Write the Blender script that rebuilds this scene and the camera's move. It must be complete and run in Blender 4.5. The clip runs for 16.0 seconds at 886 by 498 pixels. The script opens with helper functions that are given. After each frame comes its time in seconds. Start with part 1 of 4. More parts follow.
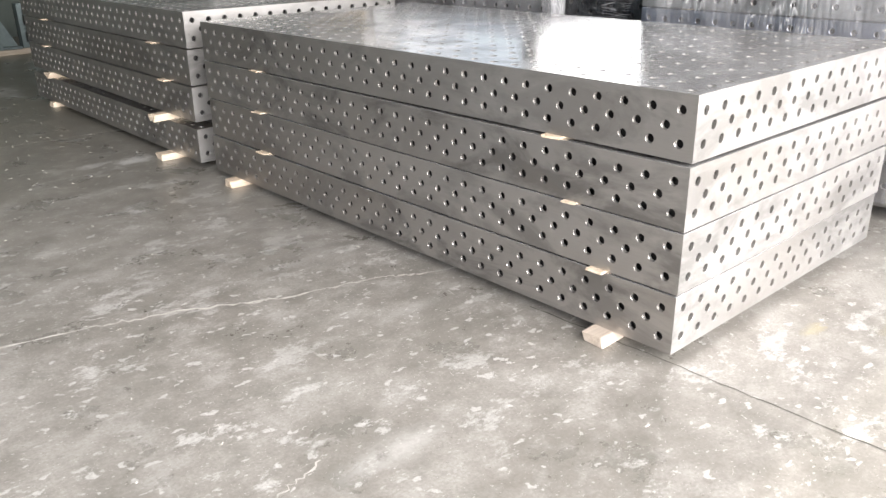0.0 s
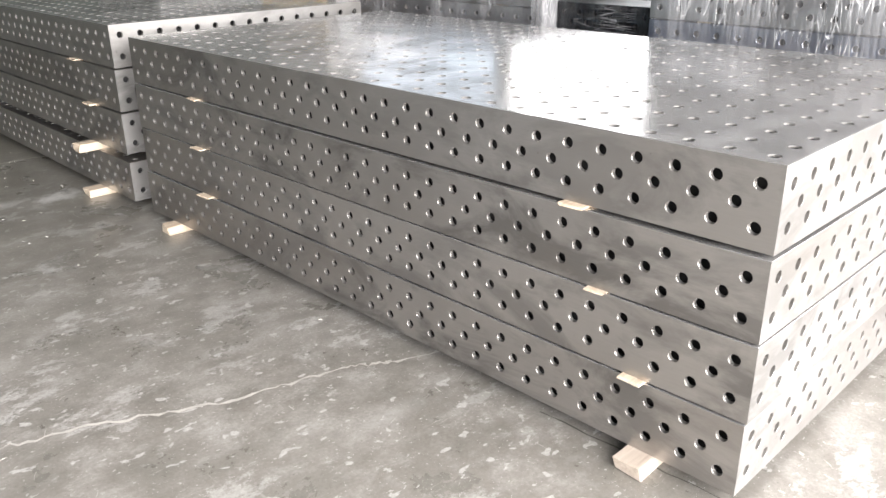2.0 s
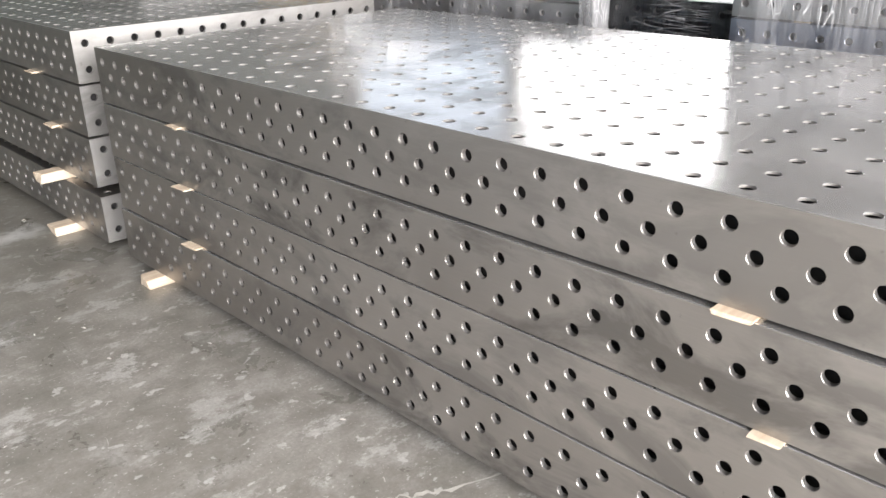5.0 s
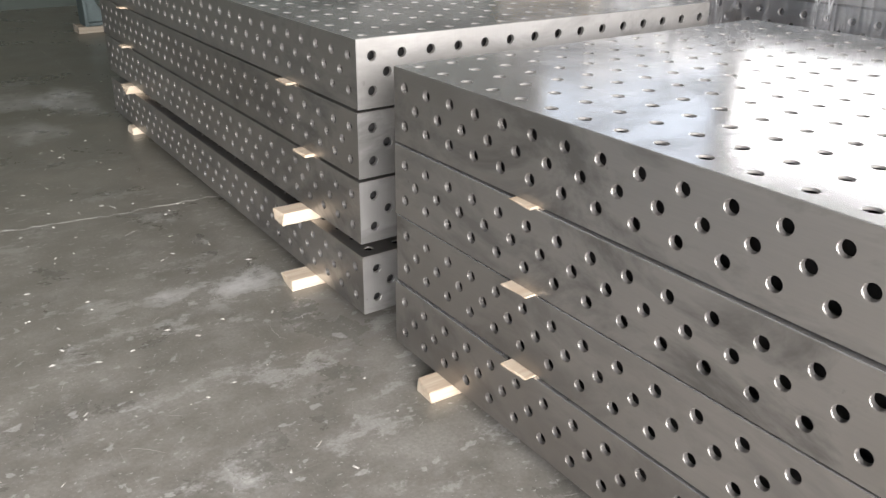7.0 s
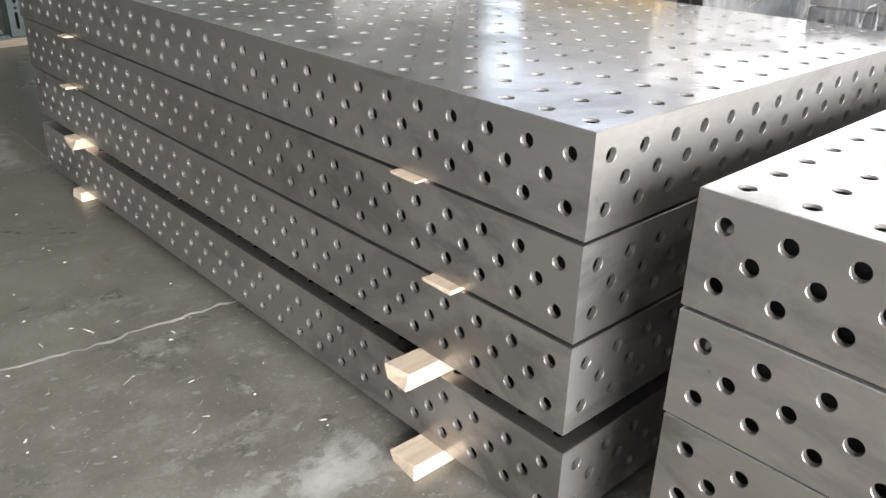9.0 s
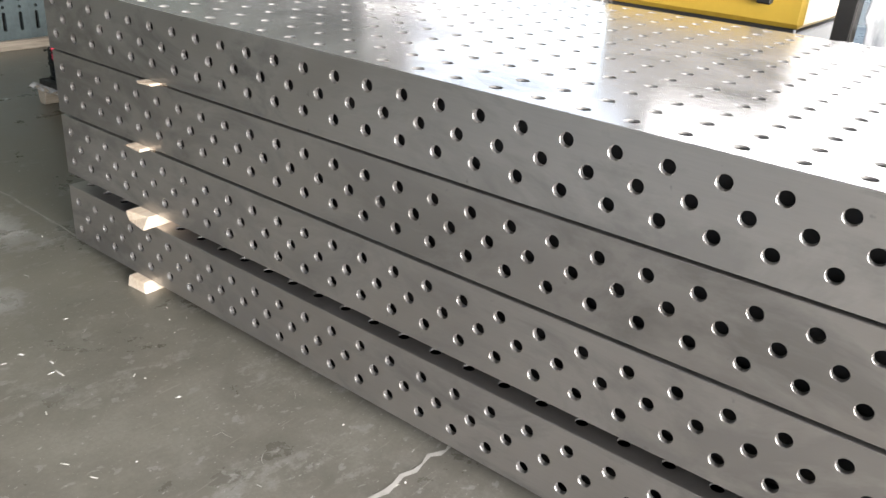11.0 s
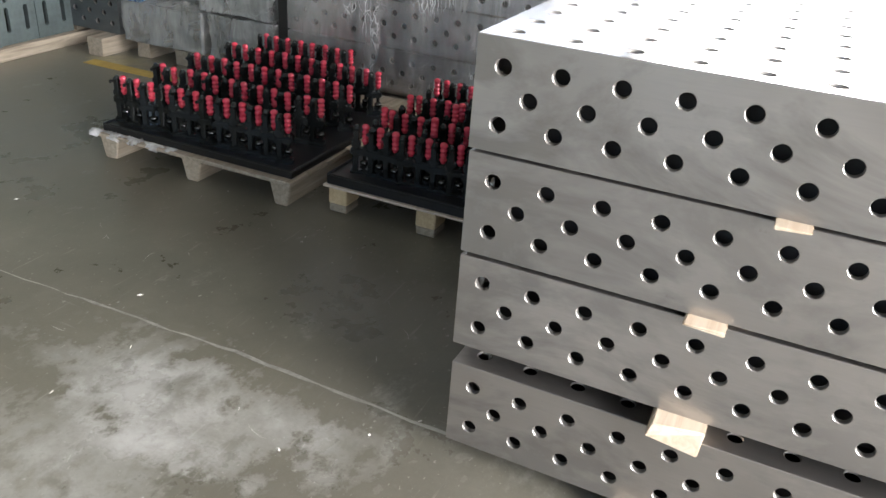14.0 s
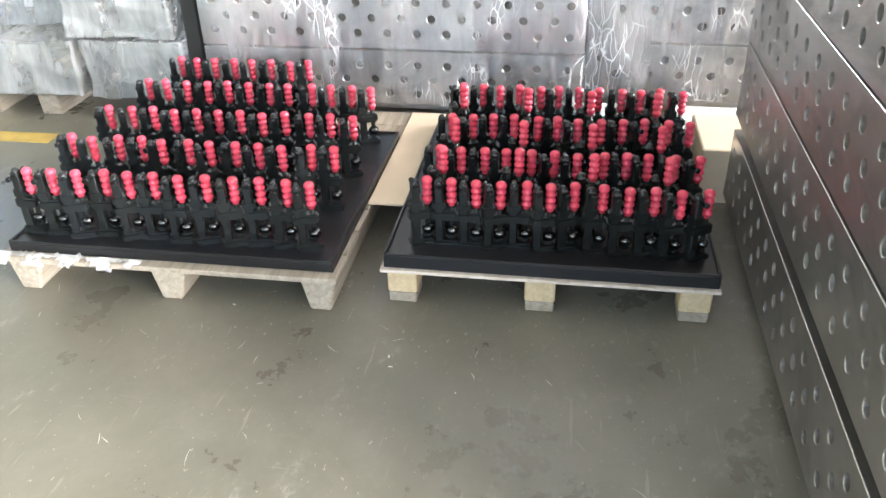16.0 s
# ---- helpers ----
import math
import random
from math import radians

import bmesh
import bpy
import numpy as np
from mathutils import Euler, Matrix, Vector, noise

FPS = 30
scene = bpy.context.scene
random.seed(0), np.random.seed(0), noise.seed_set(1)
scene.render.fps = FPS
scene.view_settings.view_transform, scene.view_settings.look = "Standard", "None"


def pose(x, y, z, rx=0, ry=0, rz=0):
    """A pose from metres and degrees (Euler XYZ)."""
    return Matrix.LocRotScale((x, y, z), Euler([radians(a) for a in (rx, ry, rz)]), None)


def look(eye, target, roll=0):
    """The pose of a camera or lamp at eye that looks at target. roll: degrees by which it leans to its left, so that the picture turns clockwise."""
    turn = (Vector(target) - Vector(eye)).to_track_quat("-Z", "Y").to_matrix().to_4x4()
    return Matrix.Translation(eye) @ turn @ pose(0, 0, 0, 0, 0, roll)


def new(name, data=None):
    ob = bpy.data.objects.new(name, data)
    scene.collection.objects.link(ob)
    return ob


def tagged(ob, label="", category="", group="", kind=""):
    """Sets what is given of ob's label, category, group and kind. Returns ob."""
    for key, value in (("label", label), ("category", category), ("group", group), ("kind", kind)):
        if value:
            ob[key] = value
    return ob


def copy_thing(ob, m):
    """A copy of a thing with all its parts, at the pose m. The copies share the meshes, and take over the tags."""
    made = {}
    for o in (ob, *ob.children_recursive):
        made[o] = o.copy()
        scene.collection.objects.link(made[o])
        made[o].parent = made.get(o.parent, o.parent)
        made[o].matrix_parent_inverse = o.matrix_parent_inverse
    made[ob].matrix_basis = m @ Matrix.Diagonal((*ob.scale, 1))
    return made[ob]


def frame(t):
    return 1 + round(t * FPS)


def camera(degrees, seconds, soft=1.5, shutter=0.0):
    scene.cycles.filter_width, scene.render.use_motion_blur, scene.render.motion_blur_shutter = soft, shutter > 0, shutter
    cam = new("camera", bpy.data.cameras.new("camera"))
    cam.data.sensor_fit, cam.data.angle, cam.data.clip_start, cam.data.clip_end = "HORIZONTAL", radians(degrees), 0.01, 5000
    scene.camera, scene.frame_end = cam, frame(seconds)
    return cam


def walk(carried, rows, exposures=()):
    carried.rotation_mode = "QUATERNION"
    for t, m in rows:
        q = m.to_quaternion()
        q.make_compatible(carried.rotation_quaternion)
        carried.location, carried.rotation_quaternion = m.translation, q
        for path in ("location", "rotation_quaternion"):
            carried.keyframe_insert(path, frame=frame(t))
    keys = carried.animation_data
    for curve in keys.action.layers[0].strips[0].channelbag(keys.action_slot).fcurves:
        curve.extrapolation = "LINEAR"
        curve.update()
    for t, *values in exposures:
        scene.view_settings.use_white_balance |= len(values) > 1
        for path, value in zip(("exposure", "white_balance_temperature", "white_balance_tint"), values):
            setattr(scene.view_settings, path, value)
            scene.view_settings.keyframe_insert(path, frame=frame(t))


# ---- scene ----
# camera: seconds, place, yaw, pitch, roll
cam = camera(57.49, 16.0)
PATH = (
    (0.0, -2.048, -1.190, 1.308, -42.05, -21.68, -0.84),
    (0.5, -1.960, -1.034, 1.330, -44.38, -21.94, -0.34),
    (1.0, -1.835, -0.915, 1.334, -44.83, -22.22, -0.64),
    (1.5, -1.717, -0.797, 1.338, -44.50, -22.03, -0.72),
    (2.0, -1.604, -0.634, 1.330, -44.48, -22.13, -0.61),
    (2.5, -1.518, -0.476, 1.334, -47.20, -22.17, 0.80),
    (3.0, -1.378, -0.391, 1.337, -48.58, -22.36, 0.78),
    (3.2, -1.296, -0.375, 1.349, -48.61, -22.66, 0.34),
    (5.3, -1.208, 0.111, 1.302, -43.40, -23.24, -1.11),
    (5.5, -1.195, 0.198, 1.302, -41.96, -23.67, -0.97),
    (6.0, -1.133, 0.520, 1.292, -36.88, -24.19, -1.12),
    (6.5, -1.118, 0.844, 1.287, -33.91, -24.08, -0.12),
    (7.0, -1.102, 1.211, 1.293, -35.24, -24.41, 0.62),
    (7.5, -1.074, 1.533, 1.288, -35.81, -24.31, 1.13),
    (8.0, -1.077, 1.835, 1.289, -37.00, -24.31, 1.51),
    (8.5, -1.094, 2.133, 1.289, -42.57, -24.64, 2.23),
    (9.0, -1.073, 2.432, 1.277, -43.58, -24.81, 1.56),
    (9.5, -1.106, 2.729, 1.292, -44.59, -25.33, 1.15),
    (10.0, -1.185, 3.044, 1.292, -49.42, -25.06, 2.58),
    (12.5, -1.343, 4.691, 1.220, -57.15, -24.76, 5.61),
    (13.0, -1.350, 5.052, 1.214, -59.27, -24.71, 6.32),
    (13.5, -1.293, 5.373, 1.206, -61.07, -25.17, 6.48),
    (14.0, -1.228, 5.707, 1.197, -67.17, -27.76, 4.42),
    (14.5, -1.053, 5.993, 1.146, -71.34, -28.86, 3.12),
    (15.0, -0.896, 6.233, 1.143, -72.16, -30.44, 1.16),
    (15.5, -0.783, 6.480, 1.163, -78.90, -32.23, 0.23),
    (16.0, -0.666, 6.642, 1.131, -80.47, -31.20, -1.34),
)


def aim(x, y, z, yaw, pitch, roll):
    a, b = radians(yaw), radians(pitch)
    ahead = Vector((-math.sin(a) * math.cos(b), math.cos(a) * math.cos(b), math.sin(b)))
    return look((x, y, z), Vector((x, y, z)) + ahead, roll)


walk(cam, [(r[0], aim(*r[1:])) for r in PATH], exposures=[(0.0, 0.42), (3.0, 0.6), (7.0, 0.6), (10.0, 1.25), (12.5, 1.65), (14.0, 2.1), (15.0, 2.75), (15.5, 3.2), (16.0, 4.2)])

# ---- daylight: sky outside, sky light standing in the hall's openings, added fill from the west ----
world = bpy.data.worlds.new("sky")
scene.world = world
world.use_nodes = True
wn = world.node_tree
sky = wn.nodes.new("ShaderNodeTexSky")
sky.sky_type, sky.sun_disc = "NISHITA", False
sky.sun_elevation, sky.sun_rotation = radians(48), radians(160)
wn.links.new(sky.outputs[0], wn.nodes["Background"].inputs[0])
wn.nodes["Background"].inputs[1].default_value = 0.1
sun = new("sun", bpy.data.lights.new("sun", "SUN"))
sun.data.energy, sun.data.angle, sun.data.color = 2.0, radians(0.5), (1.0, 0.95, 0.88)
sun.matrix_world = look((0, 0, 20), (6, 16.5, 0.5))

HALL = (-8.0, 7.5, -5.0, 11.2, 6.0)  # x0, x1, y0, y1, height


def opening_light(name, centre, target, wide, high, radiance, colour=(1, 1, 1)):
    lamp = bpy.data.lights.new(name, "AREA")
    lamp.shape, lamp.size, lamp.size_y = "RECTANGLE", wide, high
    lamp.energy, lamp.color = radiance * wide * high * math.pi, colour
    ob = new(name, lamp)
    ob.matrix_world = look(centre, target)
    return ob


opening_light("south_door_daylight", (-1.5, -5.1, 2.85), (-1.5, 0, 2.85), 12.6, 5.4, 11.5, (1.0, 0.96, 0.945))
opening_light("east_door_daylight", (7.6, 4.275, 1.7), (0, 4.275, 1.7), 5.85, 3.2, 4.6, (1.0, 0.975, 0.96))
opening_light("east_window_daylight", (7.6, 9.2, 2.6), (0, 9.2, 2.6), 3.3, 3.6, 0.5, (1.0, 0.975, 0.96))
# two unseen fill lamps, added to brighten the faces turned west
opening_light("west_window_daylight", (-8.1, -1.0, 2.5), (0, -1.0, 2.5), 7.8, 4.2, 0.55, (1.0, 0.935, 0.89))
opening_light("west_far_window_daylight", (-8.1, 7.75, 2.7), (0, 7.75, 2.7), 6.3, 3.8, 0.07, (1.0, 0.95, 0.90))


# ---- materials ----
def material(name, base=(0.5, 0.5, 0.5), rough=0.5, metal=0.0):
    m = bpy.data.materials.new(name)
    m.use_nodes = True
    b = m.node_tree.nodes["Principled BSDF"]
    b.inputs["Base Color"].default_value = (*base, 1)
    b.inputs["Roughness"].default_value = rough
    b.inputs["Metallic"].default_value = metal
    return m


class Nodes:
    """Short names for node building."""

    def __init__(self, m):
        self.t = m.node_tree
        self.b = self.t.nodes["Principled BSDF"]
        self.out = self.t.nodes["Material Output"]
        self.co = self.t.nodes.new("ShaderNodeTexCoord")

    def link(self, a, b):
        self.t.links.new(a, b)
        return a

    def mapped(self, scale=(1, 1, 1), turn=(0, 0, 0), kind="Object", shift=None):
        n = self.t.nodes.new("ShaderNodeMapping")
        n.inputs["Scale"].default_value = scale
        n.inputs["Rotation"].default_value = [radians(a) for a in turn]
        if shift is not None:
            self.link(shift, n.inputs["Location"])
        self.link(self.co.outputs[kind], n.inputs["Vector"])
        return n.outputs[0]

    def noise(self, vec, scale, detail=4.0, rough=0.55, warp=0.0):
        n = self.t.nodes.new("ShaderNodeTexNoise")
        n.inputs["Scale"].default_value = scale
        n.inputs["Detail"].default_value = detail
        n.inputs["Roughness"].default_value = rough
        n.inputs["Distortion"].default_value = warp
        self.link(vec, n.inputs["Vector"])
        return n.outputs[0]

    def ramp(self, fac, *stops):
        n = self.t.nodes.new("ShaderNodeValToRGB")
        e = n.color_ramp.elements
        while len(e) < len(stops):
            e.new(0.5)
        for k, (pos, col) in zip(e, stops):
            k.position = pos
            k.color = (*col, 1) if isinstance(col, tuple) else (col, col, col, 1)
        self.link(fac, n.inputs[0])
        return n.outputs[0]

    def mix(self, fac, a, b, how="MIX"):
        n = self.t.nodes.new("ShaderNodeMix")
        n.data_type, n.blend_type = "RGBA", how
        for sock, v in ((n.inputs[0], fac), (n.inputs[6], a), (n.inputs[7], b)):
            if isinstance(v, (int, float)):
                sock.default_value = v if sock.type == "VALUE" else (v, v, v, 1)
            elif isinstance(v, tuple):
                sock.default_value = (*v, 1)
            else:
                self.link(v, sock)
        return n.outputs[2]

    def math(self, op, a, b=0.0):
        n = self.t.nodes.new("ShaderNodeMath")
        n.operation = op
        for sock, v in zip(n.inputs, (a, b)):
            if isinstance(v, (int, float)):
                sock.default_value = v
            else:
                self.link(v, sock)
        return n.outputs[0]

    def bump(self, height, strength=0.2, distance=0.002, normal=None):
        n = self.t.nodes.new("ShaderNodeBump")
        n.inputs["Strength"].default_value = strength
        n.inputs["Distance"].default_value = distance
        self.link(height, n.inputs["Height"])
        if normal is not None:
            self.link(normal, n.inputs["Normal"])
        return n.outputs[0]

    def set(self, **k):
        for key, v in k.items():
            self.link(v, self.b.inputs[key.replace("_", " ")])

    def random(self):
        n = self.t.nodes.new("ShaderNodeObjectInfo")
        return n.outputs["Random"]


def steel(name, base, rough_lo, rough_hi, streak, relief=0.10, metal=1.0):
    """Machined bare steel: tool streaks, oily smudges, a few dark spots."""
    m = material(name, base, rough_lo, metal)
    n = Nodes(m)
    v = n.t.nodes.new("ShaderNodeVectorMath")
    v.operation = "ADD"
    n.link(n.co.outputs["Object"], v.inputs[0])
    r = n.math("MULTIPLY", n.random(), 37.0)
    n.link(r, v.inputs[1])
    co = v.outputs[0]

    def sc(s):
        k = n.t.nodes.new("ShaderNodeVectorMath")
        k.operation = "MULTIPLY"
        n.link(co, k.inputs[0])
        k.inputs[1].default_value = s
        return k.outputs[0]

    smudge = n.noise(sc((1.0, 1.0, 2.2)), 2.3, 6, 0.62, 0.5)
    cloud = n.noise(sc((1.0, 0.8, 1.4)), 0.9, 4, 0.6, 0.3)
    patch = n.noise(sc((1.0, 0.5, 2.0)), 1.1, 3, 0.5)
    fine = n.noise(sc(streak), 1.0, 3, 0.6)
    spot = n.noise(co, 38, 2, 0.5)
    col = n.mix(n.ramp(smudge, (0.47, 0.0), (0.60, 0.95)), tuple(base), tuple(c * 0.50 for c in base))
    col = n.mix(n.ramp(cloud, (0.46, 0.0), (0.66, 0.7)), col, tuple(c * k for c, k in zip(base, (0.60, 0.57, 0.54))))
    col = n.mix(n.ramp(patch, (0.40, 0.0), (0.75, 0.65)), col, tuple(min(1, c * 1.16) for c in base))
    col = n.mix(n.ramp(spot, (0.74, 0.0), (0.82, 0.55)), col, tuple(c * 0.4 for c in base))
    col = n.mix(n.ramp(fine, (0.3, 0.0), (0.8, 0.22)), col, tuple(c * 0.7 for c in base))
    rough = n.ramp(smudge, (0.4, rough_lo), (0.65, rough_hi))
    n.set(Base_Color=col, Roughness=rough, Normal=n.bump(fine, relief, 0.0006))
    return m


# light is put into the tones: end plates dimmed, top plates lifted
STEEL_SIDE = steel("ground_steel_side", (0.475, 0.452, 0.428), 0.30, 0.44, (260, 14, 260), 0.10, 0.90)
STEEL_END = steel("ground_steel_end_dimmed", (0.375, 0.366, 0.353), 0.46, 0.58, (260, 260, 14), 0.10, 0.70)
STEEL_TOP = steel("ground_steel_top_lifted", (0.66, 0.65, 0.64), 0.15, 0.27, (6, 220, 6), 0.025, 0.72)
STEEL_BORE = steel("drilled_bore", (0.48, 0.46, 0.44), 0.40, 0.52, (240, 240, 240), 0.2, 0.75)
# near-black for ribs and liner: shade inside the tables put into the colour
INSIDE_DARK = steel("dark_table_inside", (0.07, 0.068, 0.068), 0.6, 0.75, (240, 240, 240), 0.2, 0.3)
STEEL_BACK = steel("stored_steel", (0.46, 0.455, 0.46), 0.30, 0.48, (240, 20, 240))
STEEL_BLUE = steel("blued_stored_steel", (0.40, 0.43, 0.52), 0.28, 0.45, (240, 20, 240))
STEEL_DARK = steel("dark_stored_steel", (0.20, 0.215, 0.225), 0.38, 0.55, (240, 20, 240))


def concrete():
    m = material("worn_polished_concrete", (0.2, 0.19, 0.17), 0.3)
    n = Nodes(m)
    big = n.noise(n.mapped(), 0.55, 4, 0.55, 0.2)
    mid = n.noise(n.mapped(), 2.6, 9, 0.68, 0.15)
    blot = n.noise(n.mapped((1, 1.2, 1)), 6.0, 10, 0.70, 0.1)
    scuff = n.noise(n.mapped((1, 1.5, 1), (0, 0, 20)), 3.4, 12, 0.74, 0.0)
    chip = n.noise(n.mapped((1, 1.4, 1), (0, 0, 60)), 17.0, 5, 0.5, 0.3)
    fleck = n.noise(n.mapped((1.0, 1.7, 1), (0, 0, 35)), 62, 3, 0.5, 0.3)
    speck = n.noise(n.mapped((1.3, 1.0, 1), (0, 0, 70)), 120, 2, 0.5)
    grit = n.noise(n.mapped(), 95, 4, 0.7)
    scr = n.noise(n.mapped((3, 46, 3), (0, 0, 24)), 1.7, 3, 0.6, 0.5)
    scr2 = n.noise(n.mapped((52, 3, 3), (0, 0, 52)), 1.5, 3, 0.6, 0.5)
    col = n.ramp(big, (0.32, (0.238, 0.220, 0.196)), (0.68, (0.300, 0.283, 0.258)))
    col = n.mix(n.ramp(mid, (0.49, 0.0), (0.64, 0.7)), col, (0.40, 0.385, 0.355))
    col = n.mix(n.ramp(mid, (0.22, 0.95), (0.49, 0.0)), col, (0.150, 0.150, 0.130))
    col = n.mix(n.ramp(blot, (0.51, 0.0), (0.64, 0.5)), col, (0.46, 0.445, 0.42))
    col = n.mix(n.ramp(blot, (0.24, 0.8), (0.49, 0.0)), col, (0.145, 0.142, 0.122))
    col = n.mix(n.math("MULTIPLY", n.ramp(scuff, (0.555, 0.0), (0.60, 0.85)), n.ramp(big, (0.36, 0.3), (0.6, 1.0))), col, (0.56, 0.55, 0.525))
    col = n.mix(n.ramp(chip, (0.635, 0.0), (0.66, 0.7)), col, (0.60, 0.59, 0.565))
    col = n.mix(n.ramp(fleck, (0.67, 0.0), (0.70, 0.8)), col, (0.64, 0.63, 0.60))
    col = n.mix(n.ramp(speck, (0.70, 0.0), (0.73, 0.6)), col, (0.62, 0.61, 0.58))
    col = n.mix(n.ramp(speck, (0.26, 0.6), (0.30, 0.0)), col, (0.09, 0.082, 0.07))
    col = n.mix(n.ramp(scr, (0.70, 0.0), (0.74, 0.45)), col, (0.52, 0.51, 0.48))
    col = n.mix(n.ramp(scr2, (0.71, 0.0), (0.75, 0.4)), col, (0.50, 0.49, 0.46))
    col = n.mix(n.ramp(grit, (0.36, 0.35), (0.6, 0.0)), col, (0.15, 0.138, 0.12))
    rough = n.ramp(mid, (0.3, 0.22), (0.7, 0.42))
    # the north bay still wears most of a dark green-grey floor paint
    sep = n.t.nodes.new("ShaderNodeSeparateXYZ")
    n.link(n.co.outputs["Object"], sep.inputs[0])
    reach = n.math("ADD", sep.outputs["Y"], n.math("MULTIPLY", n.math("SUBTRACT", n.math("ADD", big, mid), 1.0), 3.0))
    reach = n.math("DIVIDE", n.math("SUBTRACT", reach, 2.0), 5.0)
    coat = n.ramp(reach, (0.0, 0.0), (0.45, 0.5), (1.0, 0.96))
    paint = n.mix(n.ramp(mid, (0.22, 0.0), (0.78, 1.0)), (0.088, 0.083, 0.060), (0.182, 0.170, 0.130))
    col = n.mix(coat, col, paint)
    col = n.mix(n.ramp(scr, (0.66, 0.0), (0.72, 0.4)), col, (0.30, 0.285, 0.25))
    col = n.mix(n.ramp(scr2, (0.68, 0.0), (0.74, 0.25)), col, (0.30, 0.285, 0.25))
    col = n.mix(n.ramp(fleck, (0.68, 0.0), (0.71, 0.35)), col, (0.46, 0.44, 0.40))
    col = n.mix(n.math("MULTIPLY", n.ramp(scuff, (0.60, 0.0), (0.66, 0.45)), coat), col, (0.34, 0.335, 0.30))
    # pale spilled-cement and plaster stains: centre x, y, reach x, y, strength, colour
    pale, straw = (0.56, 0.55, 0.525), (0.50, 0.42, 0.20)
    for x, y, rx, ry, s, c in (
        (-0.24, 3.66, 0.26, 0.17, 1.0, pale), (-0.45, 3.74, 0.20, 0.11, 0.9, pale), (-0.10, 6.80, 0.24, 0.55, 0.62, pale),
        (-0.46, 6.98, 0.34, 0.5, 0.48, pale), (-0.45, 6.1, 0.30, 0.35, 0.35, pale), (-1.25, 3.2, 0.22, 0.2, 0.5, pale), (0.95, -0.42, 0.36, 0.10, 0.55, straw),
        (0.55, -0.20, 0.12, 0.05, 0.5, straw), (0.35, -0.75, 0.07, 0.04, 0.5, straw), (1.85, 8.95, 0.16, 0.30, 0.55, straw),
        (-0.9, 0.25, 0.22, 0.09, 0.5, pale), (-1.0, -0.1, 0.12, 0.06, 0.5, pale), (-0.35, 0.9, 0.18, 0.07, 0.35, pale),
    ):
        k = n.t.nodes.new("ShaderNodeMapping")
        k.vector_type = "TEXTURE"
        k.inputs["Location"].default_value = (x, y, 0)
        k.inputs["Scale"].default_value = (rx, ry, 1)
        n.link(n.co.outputs["Object"], k.inputs["Vector"])
        ln = n.t.nodes.new("ShaderNodeVectorMath")
        ln.operation = "LENGTH"
        n.link(k.outputs[0], ln.inputs[0])
        edge = n.math("ADD", ln.outputs["Value"], n.math("MULTIPLY", n.math("SUBTRACT", n.math("ADD", mid, blot), 1.0), 2.6))
        worn = n.math("MULTIPLY", n.ramp(edge, (0.34, s), (0.60, s * 0.5), (0.76, 0.0)), n.ramp(blot, (0.39, 0.25), (0.57, 1.0)))
        col = n.mix(worn, col, c)
    n.set(Base_Color=col, Roughness=rough)
    b1 = n.bump(grit, 0.12, 0.002)
    n.set(Normal=n.bump(mid, 0.10, 0.004, b1))
    return m


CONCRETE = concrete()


def wood(name, base, dark):
    m = material(name, base, 0.7)
    n = Nodes(m)
    shift = n.math("MULTIPLY", n.random(), 9.0)
    grain = n.noise(n.mapped((4, 60, 60), shift=shift), 1.0, 4, 0.6, 0.8)
    blot = n.noise(n.mapped((6, 12, 12), shift=shift), 1.2, 3)
    col = n.mix(n.ramp(grain, (0.35, 0.0), (0.7, 1.0)), base, dark)
    col = n.mix(n.ramp(blot, (0.45, 0.0), (0.75, 0.5)), col, tuple(c * 0.8 for c in base))
    n.set(Base_Color=col, Normal=n.bump(grain, 0.35, 0.001))
    return m


PINE = wood("fresh_pine", (0.78, 0.67, 0.53), (0.62, 0.47, 0.33))
BLOCK_PINE = wood("yellowed_pine", (0.56, 0.44, 0.27), (0.42, 0.31, 0.18))
PALLET = wood("old_pallet_wood", (0.35, 0.30, 0.235), (0.19, 0.155, 0.115))


